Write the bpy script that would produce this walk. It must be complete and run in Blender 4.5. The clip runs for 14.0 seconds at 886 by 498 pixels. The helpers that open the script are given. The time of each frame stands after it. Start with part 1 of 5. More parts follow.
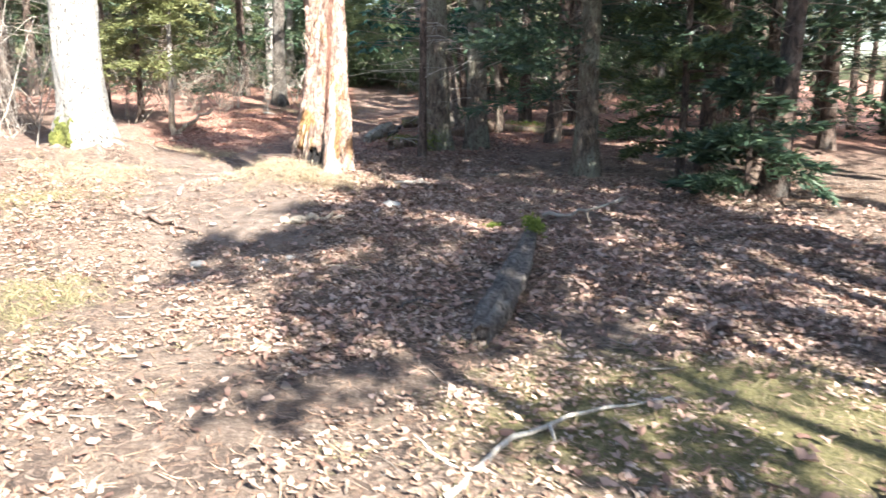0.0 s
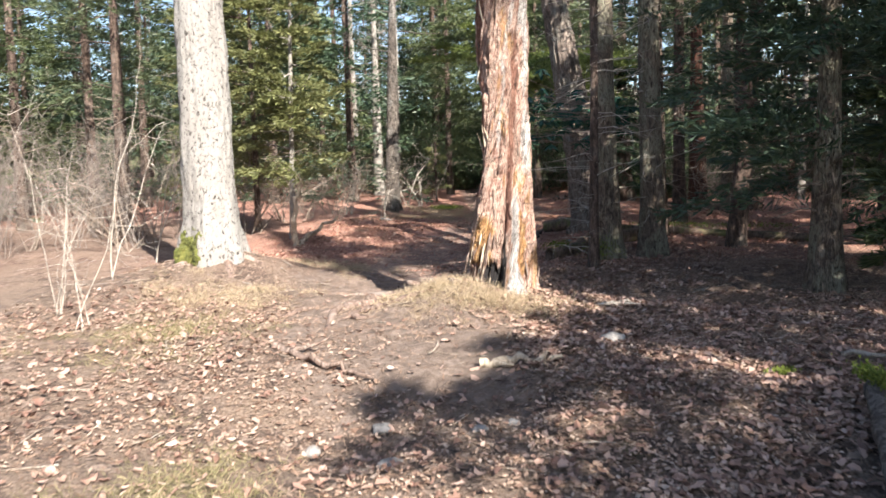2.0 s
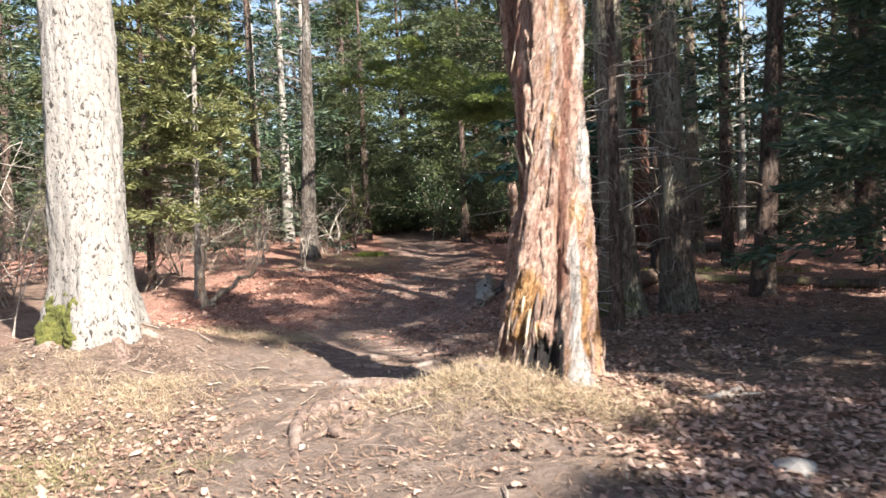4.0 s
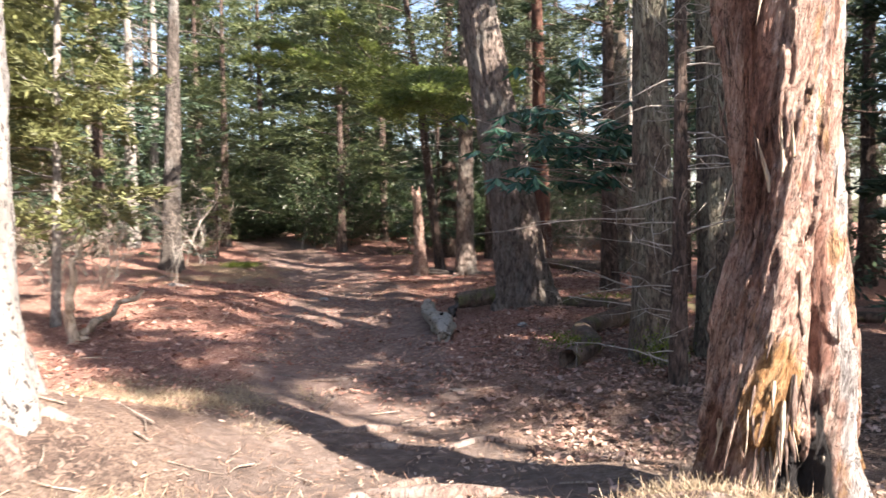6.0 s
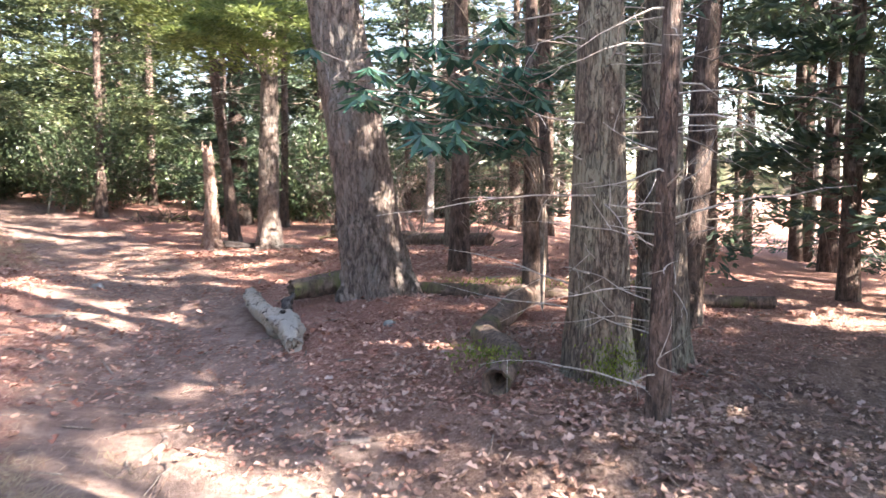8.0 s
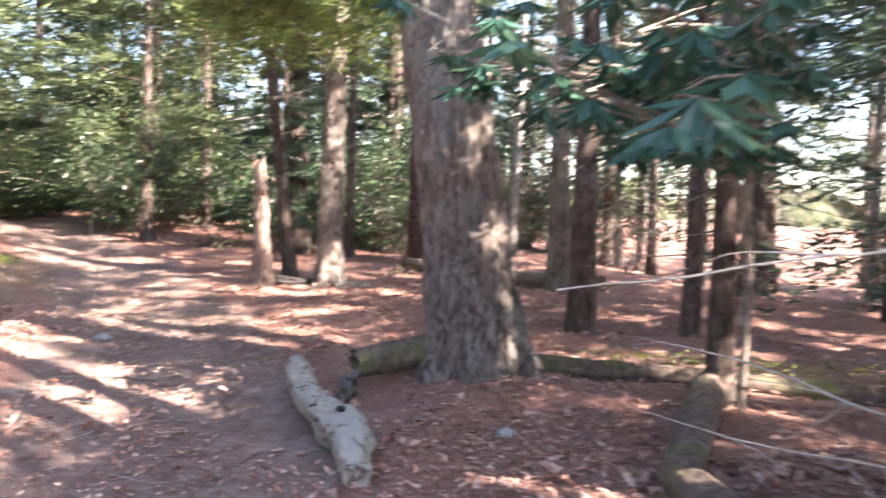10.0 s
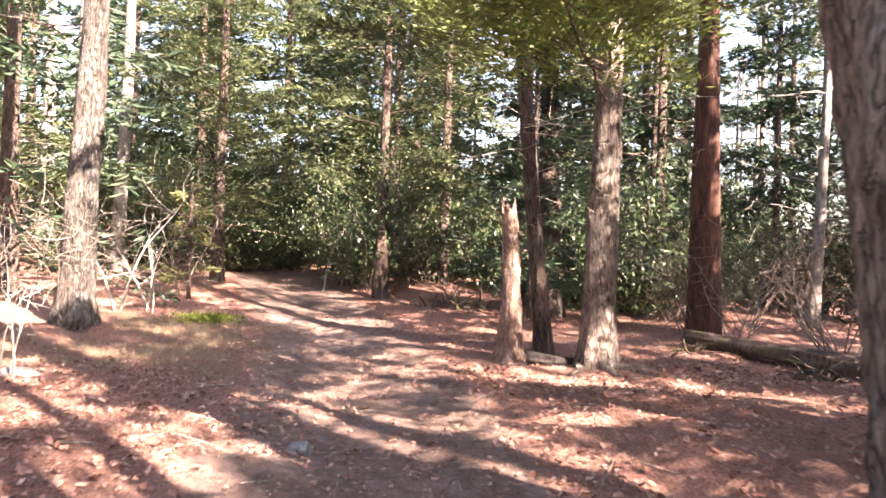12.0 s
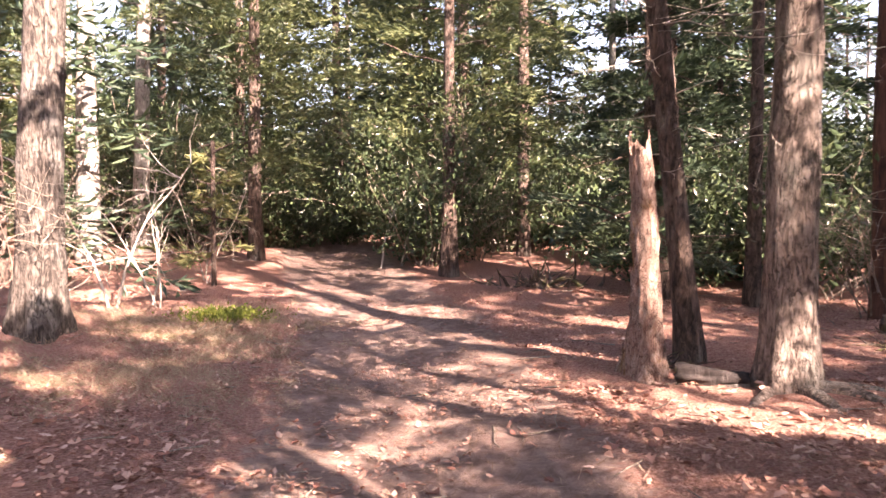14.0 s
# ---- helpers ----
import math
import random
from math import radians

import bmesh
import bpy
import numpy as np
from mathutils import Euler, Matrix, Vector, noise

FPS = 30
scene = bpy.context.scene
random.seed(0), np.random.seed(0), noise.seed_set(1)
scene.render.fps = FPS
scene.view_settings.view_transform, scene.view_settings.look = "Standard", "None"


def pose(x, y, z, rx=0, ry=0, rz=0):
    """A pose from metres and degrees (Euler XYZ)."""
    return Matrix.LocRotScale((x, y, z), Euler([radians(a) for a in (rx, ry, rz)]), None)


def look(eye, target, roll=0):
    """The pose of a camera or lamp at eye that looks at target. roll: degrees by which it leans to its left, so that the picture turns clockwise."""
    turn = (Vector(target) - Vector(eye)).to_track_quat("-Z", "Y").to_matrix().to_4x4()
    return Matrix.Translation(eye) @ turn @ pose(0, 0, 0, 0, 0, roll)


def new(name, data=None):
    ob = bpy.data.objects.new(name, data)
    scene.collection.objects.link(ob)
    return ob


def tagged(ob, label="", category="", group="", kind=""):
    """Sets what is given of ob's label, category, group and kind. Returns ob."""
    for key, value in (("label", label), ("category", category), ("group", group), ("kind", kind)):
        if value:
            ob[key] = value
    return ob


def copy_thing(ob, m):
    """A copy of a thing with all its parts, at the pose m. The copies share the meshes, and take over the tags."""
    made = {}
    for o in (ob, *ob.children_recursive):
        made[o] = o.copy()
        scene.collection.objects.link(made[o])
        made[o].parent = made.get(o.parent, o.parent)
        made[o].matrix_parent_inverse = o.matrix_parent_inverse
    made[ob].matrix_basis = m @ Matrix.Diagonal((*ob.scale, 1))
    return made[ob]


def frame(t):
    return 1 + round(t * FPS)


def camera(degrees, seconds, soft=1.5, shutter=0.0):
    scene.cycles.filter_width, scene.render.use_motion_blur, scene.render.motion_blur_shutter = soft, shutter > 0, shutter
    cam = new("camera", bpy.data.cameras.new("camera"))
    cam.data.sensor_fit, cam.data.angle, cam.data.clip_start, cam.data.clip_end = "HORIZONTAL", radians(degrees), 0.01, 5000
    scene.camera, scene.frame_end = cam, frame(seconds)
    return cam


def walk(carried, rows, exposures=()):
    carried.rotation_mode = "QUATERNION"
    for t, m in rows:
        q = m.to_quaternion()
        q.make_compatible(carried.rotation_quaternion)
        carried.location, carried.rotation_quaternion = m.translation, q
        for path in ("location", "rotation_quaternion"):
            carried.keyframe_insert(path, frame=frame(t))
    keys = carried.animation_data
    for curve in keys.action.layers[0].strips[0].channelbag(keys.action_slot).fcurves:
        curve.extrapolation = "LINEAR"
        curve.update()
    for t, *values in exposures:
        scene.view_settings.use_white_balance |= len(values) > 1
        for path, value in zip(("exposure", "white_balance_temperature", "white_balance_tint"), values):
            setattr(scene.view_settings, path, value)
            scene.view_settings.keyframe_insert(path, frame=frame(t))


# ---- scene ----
cam = camera(59.7, 14.0, 1.5, 0.4)
METRES, EYE, TILT, LEAN, TURN = 18.0, 1.5, -12.0, 0.0, 0.0
ROWS = [
    (0.0, 0.0, 0.0, 0.0, -0.0, 0.0, -0.0),
    (0.5, -0.0125, 0.0213, 0.005, 3.35, -0.22, -0.02),
    (1.0, -0.0307, 0.0448, 0.0088, 6.06, -0.9, 0.51),
    (1.5, -0.0525, 0.0709, 0.0146, 8.06, 2.85, 0.14),
    (2.0, -0.0672, 0.0961, 0.0207, 6.11, 7.4, 0.39),
    (4.5, -0.1459, 0.266, 0.0558, -2.27, 10.59, 2.83),
    (5.0, -0.167, 0.2964, 0.0622, -2.99, 9.21, 2.75),
    (5.5, -0.1862, 0.3262, 0.0738, -6.64, 9.25, 4.18),
    (6.0, -0.2036, 0.3512, 0.0845, -14.61, 10.13, 4.01),
    (6.5, -0.2145, 0.3827, 0.0911, -19.54, 8.34, 4.75),
    (7.0, -0.2232, 0.4132, 0.0996, -24.03, 6.22, 5.89),
    (9.5, -0.1754, 0.5693, 0.1393, -38.29, 6.97, 5.63),
    (10.0, -0.161, 0.6045, 0.1462, -27.91, 7.91, 4.21),
    (10.5, -0.1481, 0.6368, 0.1528, -19.28, 6.89, 1.67),
    (11.0, -0.1381, 0.6682, 0.1595, -13.62, 7.94, -0.72),
    (11.5, -0.1342, 0.7029, 0.1684, -13.7, 10.44, -1.43),
    (12.0, -0.1332, 0.7454, 0.1775, -11.29, 12.64, 0.39),
    (12.5, -0.1299, 0.7861, 0.1843, -12.33, 13.26, 1.36),
    (13.0, -0.1251, 0.8263, 0.1926, -7.74, 12.64, 1.74),
    (13.5, -0.1207, 0.8648, 0.2027, -6.32, 11.75, 2.57),
    (14.0, -0.1158, 0.8991, 0.2121, -6.02, 10.17, 1.25),
]
# stops, white balance
EXPOSURE = [(0.0, 2.62, 6350, 6), (1.0, 2.05, 6450, 9), (2.0, 1.92, 6650, 10), (5.0, 2.05, 6800, 13), (6.0, 2.42, 7000, 17), (7.0, 3.15, 7150, 21), (9.5, 3.92, 6500, 13), (10.0, 3.75, 6800, 18), (11.0, 3.6, 7600, 28), (12.0, 3.45, 7700, 28), (13.0, 3.28, 7750, 31), (14.0, 3.35, 8000, 36)]
walk(cam, [(t, pose(0, 0, EYE, TILT, LEAN, TURN) @ pose(METRES * x, METRES * y, METRES * z, 90 + pitch, roll, yaw)) for t, x, y, z, yaw, pitch, roll in ROWS], EXPOSURE)

# ---- world, sun, exposure ----
SUN_TO = Vector((0.441, -0.679, 0.588)).normalized()
world = bpy.data.worlds.new("world")
scene.world = world
world.use_nodes = True
wn = world.node_tree
sky = wn.nodes.new("ShaderNodeTexSky")
sky.sky_type, sky.sun_disc = "NISHITA", False
sky.sun_elevation = math.asin(SUN_TO.z)
sky.sun_rotation = math.atan2(SUN_TO.x, SUN_TO.y)
wn.nodes["Background"].inputs["Strength"].default_value = 0.07
wn.links.new(sky.outputs[0], wn.nodes["Background"].inputs["Color"])
sun = new("sun", bpy.data.lights.new("sun", "SUN"))
sun.data.energy, sun.data.angle, sun.data.color = 5.0, radians(0.6), (1.0, 0.93, 0.84)
sun.matrix_world = look(SUN_TO * 60, (0, 0, 0))

# ---- materials ----


def nodes_of(name):
    m = bpy.data.materials.new(name)
    m.use_nodes = True
    t = m.node_tree
    return m, t, t.nodes["Principled BSDF"]


def ramp_node(t, fac, stops):
    r = t.nodes.new("ShaderNodeValToRGB")
    e = r.color_ramp.elements
    while len(e) < len(stops):
        e.new(0.5)
    for el, (p, c) in zip(e, stops):
        el.position, el.color = p, (*c, 1)
    t.links.new(fac, r.inputs[0])
    return r.outputs[0]


def noise_node(t, vec, scale, detail=5, rough=0.6, distort=0.0):
    n = t.nodes.new("ShaderNodeTexNoise")
    n.inputs["Scale"].default_value, n.inputs["Detail"].default_value = scale, detail
    n.inputs["Roughness"].default_value, n.inputs["Distortion"].default_value = rough, distort
    t.links.new(vec, n.inputs["Vector"])
    return n.outputs["Fac"]


def coords(t, stretch=(1, 1, 1)):
    c = t.nodes.new("ShaderNodeTexCoord")
    mp = t.nodes.new("ShaderNodeMapping")
    mp.inputs["Scale"].default_value = stretch
    t.links.new(c.outputs["Object"], mp.inputs["Vector"])
    return mp.outputs[0]


def mix(t, fac, a, b, mode="MIX"):
    m = t.nodes.new("ShaderNodeMix")
    m.data_type, m.blend_type = "RGBA", mode
    for sock, v in ((m.inputs[0], fac), (m.inputs[6], a), (m.inputs[7], b)):
        if isinstance(v, (int, float)):
            sock.default_value = v
        elif isinstance(v, tuple):
            sock.default_value = (*v, 1)
        else:
            t.links.new(v, sock)
    return m.outputs[2]


def calc(t, op, a, b=0.0):
    m = t.nodes.new("ShaderNodeMath")
    m.operation = op
    for sock, v in ((m.inputs[0], a), (m.inputs[1], b)):
        if isinstance(v, (int, float)):
            sock.default_value = v
        else:
            t.links.new(v, sock)
    return m.outputs[0]


def bump_to(t, bsdf, height, strength=0.6, dist=0.02):
    b = t.nodes.new("ShaderNodeBump")
    b.inputs["Strength"].default_value, b.inputs["Distance"].default_value = strength, dist
    t.links.new(height, b.inputs["Height"])
    t.links.new(b.outputs[0], bsdf.inputs["Normal"])


def bark(name, dark, mid, light, patch, patch_at=0.62, scale=14, squash=0.22, strength=0.9, low=0.36, high=0.66, furrow=0.0):
    """Fissured bark: plates drawn out along the stem, with lichen or bare patches."""
    m, t, b = nodes_of(name)
    v = coords(t, (1, 1, squash))
    n1 = noise_node(t, v, scale, 7, 0.68, 0.6)
    col = ramp_node(t, n1, [(low, dark), ((low + high) / 2, mid), (high, light)])
    big = noise_node(t, coords(t, (1, 1, 0.6)), 2.6, 5, 0.65)
    mask = ramp_node(t, big, [(patch_at - 0.07, (0, 0, 0)), (patch_at + 0.07, (1, 1, 1))])
    fine = noise_node(t, coords(t), 60, 3, 0.7)
    pc = mix(t, fine, patch, tuple(c * 0.55 for c in patch))
    keep = calc(t, "MULTIPLY", mask, ramp_node(t, n1, [(low, (0, 0, 0)), (low + 0.1, (1, 1, 1))]))
    col = mix(t, keep, col, pc)
    relief = calc(t, "ADD", n1, calc(t, "MULTIPLY", fine, 0.25))
    if furrow:
        n3 = noise_node(t, coords(t, (1, 1, 0.16)), scale * 1.1, 3, 0.55, 0.9)
        gap = calc(t, "ABSOLUTE", calc(t, "SUBTRACT", n3, 0.5))
        line = ramp_node(t, gap, [(0.0, (0.25, 0.25, 0.25)), (furrow, (1, 1, 1))])
        col = mix(t, line, dark, col)
        relief = calc(t, "ADD", relief, calc(t, "MULTIPLY", line, 1.2))
    t.links.new(mix(t, 0.35, col, ramp_node(t, fine, [(0.3, (0.25, 0.25, 0.25)), (0.7, (1, 1, 1))]), "MULTIPLY"), b.inputs["Base Color"])
    b.inputs["Roughness"].default_value = 0.92
    bump_to(t, b, relief, strength, 0.03)
    return m


def leafy(name, stops, rough=0.55, through_light=0.3, bump=False):
    """Leaves or needles: each island its own shade; light passes through in part."""
    m, t, b = nodes_of(name)
    g = t.nodes.new("ShaderNodeNewGeometry")
    ob = t.nodes.new("ShaderNodeObjectInfo")
    n = noise_node(t, coords(t), 1.3, 3)
    f = calc(t, "ADD", calc(t, "MULTIPLY", g.outputs["Random Per Island"], 0.6), calc(t, "MULTIPLY", n, 0.3))
    f = calc(t, "ADD", f, calc(t, "MULTIPLY", ob.outputs["Random"], 0.1))
    col = ramp_node(t, f, stops)
    t.links.new(col, b.inputs["Base Color"])
    b.inputs["Roughness"].default_value = rough
    tr = t.nodes.new("ShaderNodeBsdfTranslucent")
    t.links.new(col, tr.inputs["Color"])
    ms = t.nodes.new("ShaderNodeMixShader")
    ms.inputs[0].default_value = through_light
    t.links.new(b.outputs[0], ms.inputs[1])
    t.links.new(tr.outputs[0], ms.inputs[2])
    t.links.new(ms.outputs[0], t.nodes["Material Output"].inputs["Surface"])
    return m


M_OAK = bark("oak bark", (0.035, 0.03, 0.028), (0.19, 0.178, 0.168), (0.3, 0.285, 0.27), (0.39, 0.38, 0.365), 0.5, 34, 0.5, 1.0, 0.39, 0.47)
M_MAPLE = bark("maple bark", (0.06, 0.044, 0.037), (0.21, 0.165, 0.14), (0.34, 0.28, 0.24), (0.36, 0.34, 0.30), 0.58, 22, 0.35, 1.0, 0.34, 0.6, 0.04)
M_SPRUCE = bark("spruce bark", (0.06, 0.045, 0.035), (0.2, 0.155, 0.12), (0.32, 0.27, 0.21), (0.38, 0.37, 0.28), 0.52, 26, 0.45, 0.9, furrow=0.045)
M_PINE = bark("pine bark", (0.03, 0.021, 0.017), (0.125, 0.085, 0.068), (0.225, 0.165, 0.135), (0.28, 0.25, 0.22), 0.6, 20, 0.4, 1.0, furrow=0.035)
M_RED = bark("red pine bark", (0.035, 0.016, 0.011), (0.105, 0.045, 0.03), (0.17, 0.08, 0.055), (0.3, 0.17, 0.12), 0.72, 16, 0.2, 0.8)
M_GREY = bark("grey bark", (0.10, 0.09, 0.08), (0.25, 0.23, 0.21), (0.38, 0.36, 0.33), (0.5, 0.49, 0.46), 0.58, 24, 0.5, 0.5)
M_TWIG = bark("pale twig bark", (0.24, 0.21, 0.18), (0.46, 0.42, 0.37), (0.6, 0.56, 0.51), (0.6, 0.58, 0.54), 0.6, 40, 0.4, 0.4)
M_BRUSH = bark("grey brush bark", (0.09, 0.075, 0.066), (0.2, 0.17, 0.155), (0.33, 0.29, 0.27), (0.4, 0.37, 0.34), 0.6, 40, 0.4, 0.4)
M_DEADTWIG = bark("dead twig", (0.12, 0.09, 0.07), (0.26, 0.21, 0.17), (0.4, 0.34, 0.29), (0.46, 0.44, 0.4), 0.6, 40, 0.4, 0.4)
M_LOG = bark("weathered log", (0.025, 0.02, 0.018), (0.12, 0.1, 0.09), (0.24, 0.21, 0.195), (0.32, 0.3, 0.28), 0.6, 24, 0.25, 1.0)
M_BIRCH = bark("rotten pale log", (0.03, 0.022, 0.018), (0.3, 0.25, 0.2), (0.44, 0.39, 0.33), (0.5, 0.47, 0.42), 0.5, 15, 0.7, 0.9, 0.37, 0.52)
M_BROWNLOG = bark("brown log", (0.05, 0.035, 0.028), (0.15, 0.105, 0.08), (0.26, 0.19, 0.15), (0.16, 0.17, 0.06), 0.6, 20, 0.3, 0.9)
M_ROOT = bark("root bark", (0.07, 0.046, 0.037), (0.2, 0.14, 0.115), (0.33, 0.25, 0.21), (0.4, 0.34, 0.3), 0.6, 26, 0.3, 0.9)
M_CHARRED = bark("charred wood", (0.012, 0.01, 0.01), (0.035, 0.028, 0.026), (0.06, 0.05, 0.046), (0.08, 0.07, 0.065), 0.7, 20, 0.3, 1.0)
M_PALEWOOD = bark("pale bare wood", (0.2, 0.15, 0.11), (0.46, 0.38, 0.29), (0.58, 0.5, 0.41), (0.62, 0.55, 0.46), 0.6, 30, 0.2, 0.5)
M_CAVITY = bark("rotten hollow shade", (0.008, 0.006, 0.005), (0.02, 0.014, 0.01), (0.045, 0.03, 0.02), (0.05, 0.04, 0.03), 0.7, 30, 1, 0.6)

# reddish leaves of the far half, tones raised to lighten the shade
M_NEEDLEAF = leafy("reddish dead leaves", [(0.05, (0.095, 0.04, 0.03)), (0.3, (0.27, 0.118, 0.086)), (0.5, (0.42, 0.228, 0.17)), (0.7, (0.57, 0.37, 0.29)), (0.9, (0.68, 0.54, 0.46))], 0.7, 0.12)
M_LEFTTREE = bark("lichened dark bark", (0.035, 0.028, 0.024), (0.125, 0.105, 0.09), (0.22, 0.195, 0.17), (0.36, 0.35, 0.325), 0.59, 22, 0.45, 1.0, furrow=0.05)
M_LITTER = leafy("dead leaves", [(0.05, (0.09, 0.055, 0.04)), (0.3, (0.2, 0.125, 0.092)), (0.5, (0.32, 0.22, 0.165)), (0.7, (0.43, 0.33, 0.265)), (0.9, (0.58, 0.5, 0.43))], 0.7, 0.12)
M_PINKLEAF = leafy("curled oak leaves", [(0.05, (0.07, 0.04, 0.032)), (0.3, (0.19, 0.11, 0.086)), (0.5, (0.31, 0.2, 0.16)), (0.72, (0.42, 0.3, 0.25)), (0.9, (0.53, 0.42, 0.37))], 0.65, 0.15)
M_NEEDLES = leafy("fallen needles", [(0.1, (0.14, 0.075, 0.05)), (0.5, (0.3, 0.19, 0.13)), (0.85, (0.48, 0.36, 0.27))], 0.8, 0.0)
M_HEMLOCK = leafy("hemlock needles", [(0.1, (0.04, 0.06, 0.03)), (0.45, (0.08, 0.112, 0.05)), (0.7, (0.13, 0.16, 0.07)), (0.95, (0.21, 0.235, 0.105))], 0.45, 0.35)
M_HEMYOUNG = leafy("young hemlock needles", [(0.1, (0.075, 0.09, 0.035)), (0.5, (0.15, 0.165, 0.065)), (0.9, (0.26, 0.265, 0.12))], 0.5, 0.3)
# lighter copy of the hemlock needles: sunlight is put into the colour
M_HEMSUN = leafy("hemlock needles in sunlit tones", [(0.1, (0.08, 0.11, 0.035)), (0.5, (0.16, 0.21, 0.06)), (0.9, (0.26, 0.31, 0.1))], 0.5, 0.45)
# darker needle copy, for spruces too: shade is put into the colour
M_HEMSHADE = leafy("hemlock needles in shade tones", [(0.1, (0.026, 0.05, 0.033)), (0.5, (0.052, 0.09, 0.055)), (0.9, (0.1, 0.148, 0.075))], 0.5, 0.22)
M_PINEN = leafy("pine needles", [(0.1, (0.045, 0.065, 0.036)), (0.5, (0.085, 0.115, 0.058)), (0.9, (0.16, 0.185, 0.095))], 0.5, 0.25)
M_LAUREL = leafy("laurel leaves", [(0.1, (0.03, 0.05, 0.028)), (0.5, (0.055, 0.09, 0.042)), (0.9, (0.12, 0.155, 0.075))], 0.3, 0.2)
M_RHODO = leafy("rhododendron leaves", [(0.1, (0.025, 0.07, 0.05)), (0.5, (0.05, 0.125, 0.09)), (0.9, (0.11, 0.2, 0.11))], 0.25, 0.3)
M_GRASS = leafy("dry grass", [(0.1, (0.2, 0.15, 0.09)), (0.5, (0.36, 0.285, 0.19)), (0.9, (0.52, 0.44, 0.33))], 0.7, 0.2)
M_GRASSG = leafy("green grass", [(0.1, (0.09, 0.085, 0.04)), (0.5, (0.2, 0.18, 0.09)), (0.9, (0.38, 0.33, 0.19))], 0.7, 0.2)
M_MOSS = leafy("moss", [(0.1, (0.05, 0.075, 0.01)), (0.5, (0.13, 0.17, 0.025)), (0.9, (0.24, 0.28, 0.05))], 0.9, 0.15)


def flag(t, key):
    n = t.nodes.new("ShaderNodeAttribute")
    n.attribute_name = key
    return n.outputs["Fac"]


def snag_material():
    """Barkless rotten wood: pink-brown torn grain, an orange fringe, bleached ribs, brown rot in the hollows, a charred cleft."""
    m, t, b = nodes_of("rotten snag wood")

    def along(t, stretch=(1, 1, 1)):
        c = t.nodes.new("ShaderNodeAttribute")
        c.attribute_name = "grain"
        mp = t.nodes.new("ShaderNodeMapping")
        mp.inputs["Scale"].default_value = stretch
        t.links.new(c.outputs["Vector"], mp.inputs["Vector"])
        return mp.outputs[0]

    g1 = noise_node(t, along(t, (1, 1, 0.4)), 15, 9, 0.72, 2.2)
    g2 = noise_node(t, along(t, (1, 1, 0.45)), 3.6, 5, 0.65, 0.8)
    g3 = noise_node(t, along(t), 60, 4, 0.7)
    chunk = noise_node(t, along(t, (1, 1, 0.55)), 8, 6, 0.75, 0.9)
    wood = ramp_node(t, g1, [(0.3, (0.1, 0.055, 0.043)), (0.38, (0.3, 0.165, 0.13)), (0.47, (0.49, 0.32, 0.26)), (0.56, (0.62, 0.46, 0.385)), (0.7, (0.74, 0.63, 0.56))])
    orange = ramp_node(t, g1, [(0.32, (0.09, 0.038, 0.016)), (0.5, (0.42, 0.22, 0.085)), (0.68, (0.64, 0.47, 0.26))])
    pale = ramp_node(t, g1, [(0.35, (0.3, 0.27, 0.26)), (0.6, (0.7, 0.68, 0.66))])
    rot = ramp_node(t, g1, [(0.33, (0.07, 0.033, 0.024)), (0.48, (0.3, 0.145, 0.105)), (0.64, (0.47, 0.27, 0.21))])

    def soft(key, wide=0.5):
        e = calc(t, "ADD", flag(t, key), calc(t, "MULTIPLY", calc(t, "SUBTRACT", chunk, 0.5), wide))
        return ramp_node(t, e, [(0.38, (0, 0, 0)), (0.58, (1, 1, 1))])

    col = mix(t, ramp_node(t, g2, [(0.56, (0, 0, 0)), (0.64, (0.85, 0.85, 0.85))]), wood, rot)
    col = mix(t, ramp_node(t, noise_node(t, along(t, (1.2, 1.2, 0.4)), 4.4, 4, 0.6, 0.5), [(0.58, (0, 0, 0)), (0.64, (0.8, 0.8, 0.8))]), col, orange)
    col = mix(t, soft("rot", 0.9), col, rot)
    col = mix(t, soft("orange", 1.2), col, orange)
    col = mix(t, soft("pale", 0.8), col, pale)
    n5 = noise_node(t, along(t, (1, 1, 0.3)), 9, 6, 0.7, 1.8)
    crack = ramp_node(t, calc(t, "ABSOLUTE", calc(t, "SUBTRACT", n5, 0.5)), [(0.0, (0.1, 0.1, 0.1)), (0.016, (1, 1, 1))])
    col = mix(t, crack, (0.04, 0.02, 0.014), col)
    pit = ramp_node(t, noise_node(t, along(t, (1, 1, 0.6)), 24, 4, 0.7, 0.6), [(0.62, (0, 0, 0)), (0.68, (0.85, 0.85, 0.85))])
    col = mix(t, pit, col, (0.08, 0.04, 0.03))
    col = mix(t, soft("char", 0.7), col, (0.016, 0.014, 0.016))
    fibre = noise_node(t, along(t, (1, 1, 0.1)), 65, 5, 0.7, 0.8)
    col = mix(t, 0.5, col, ramp_node(t, fibre, [(0.35, (0.35, 0.31, 0.29)), (0.5, (0.85, 0.83, 0.81)), (0.62, (1, 1, 1))]), "MULTIPLY")
    t.links.new(mix(t, 0.4, col, ramp_node(t, g3, [(0.3, (0.3, 0.28, 0.26)), (0.6, (1, 1, 1))]), "MULTIPLY"), b.inputs["Base Color"])
    b.inputs["Roughness"].default_value = 0.85
    bump_to(t, b, calc(t, "ADD", calc(t, "ADD", g1, calc(t, "MULTIPLY", crack, 0.7)), calc(t, "ADD", calc(t, "MULTIPLY", fibre, 0.5), chunk)), 1.0, 0.045)
    return m


M_SNAG = snag_material()


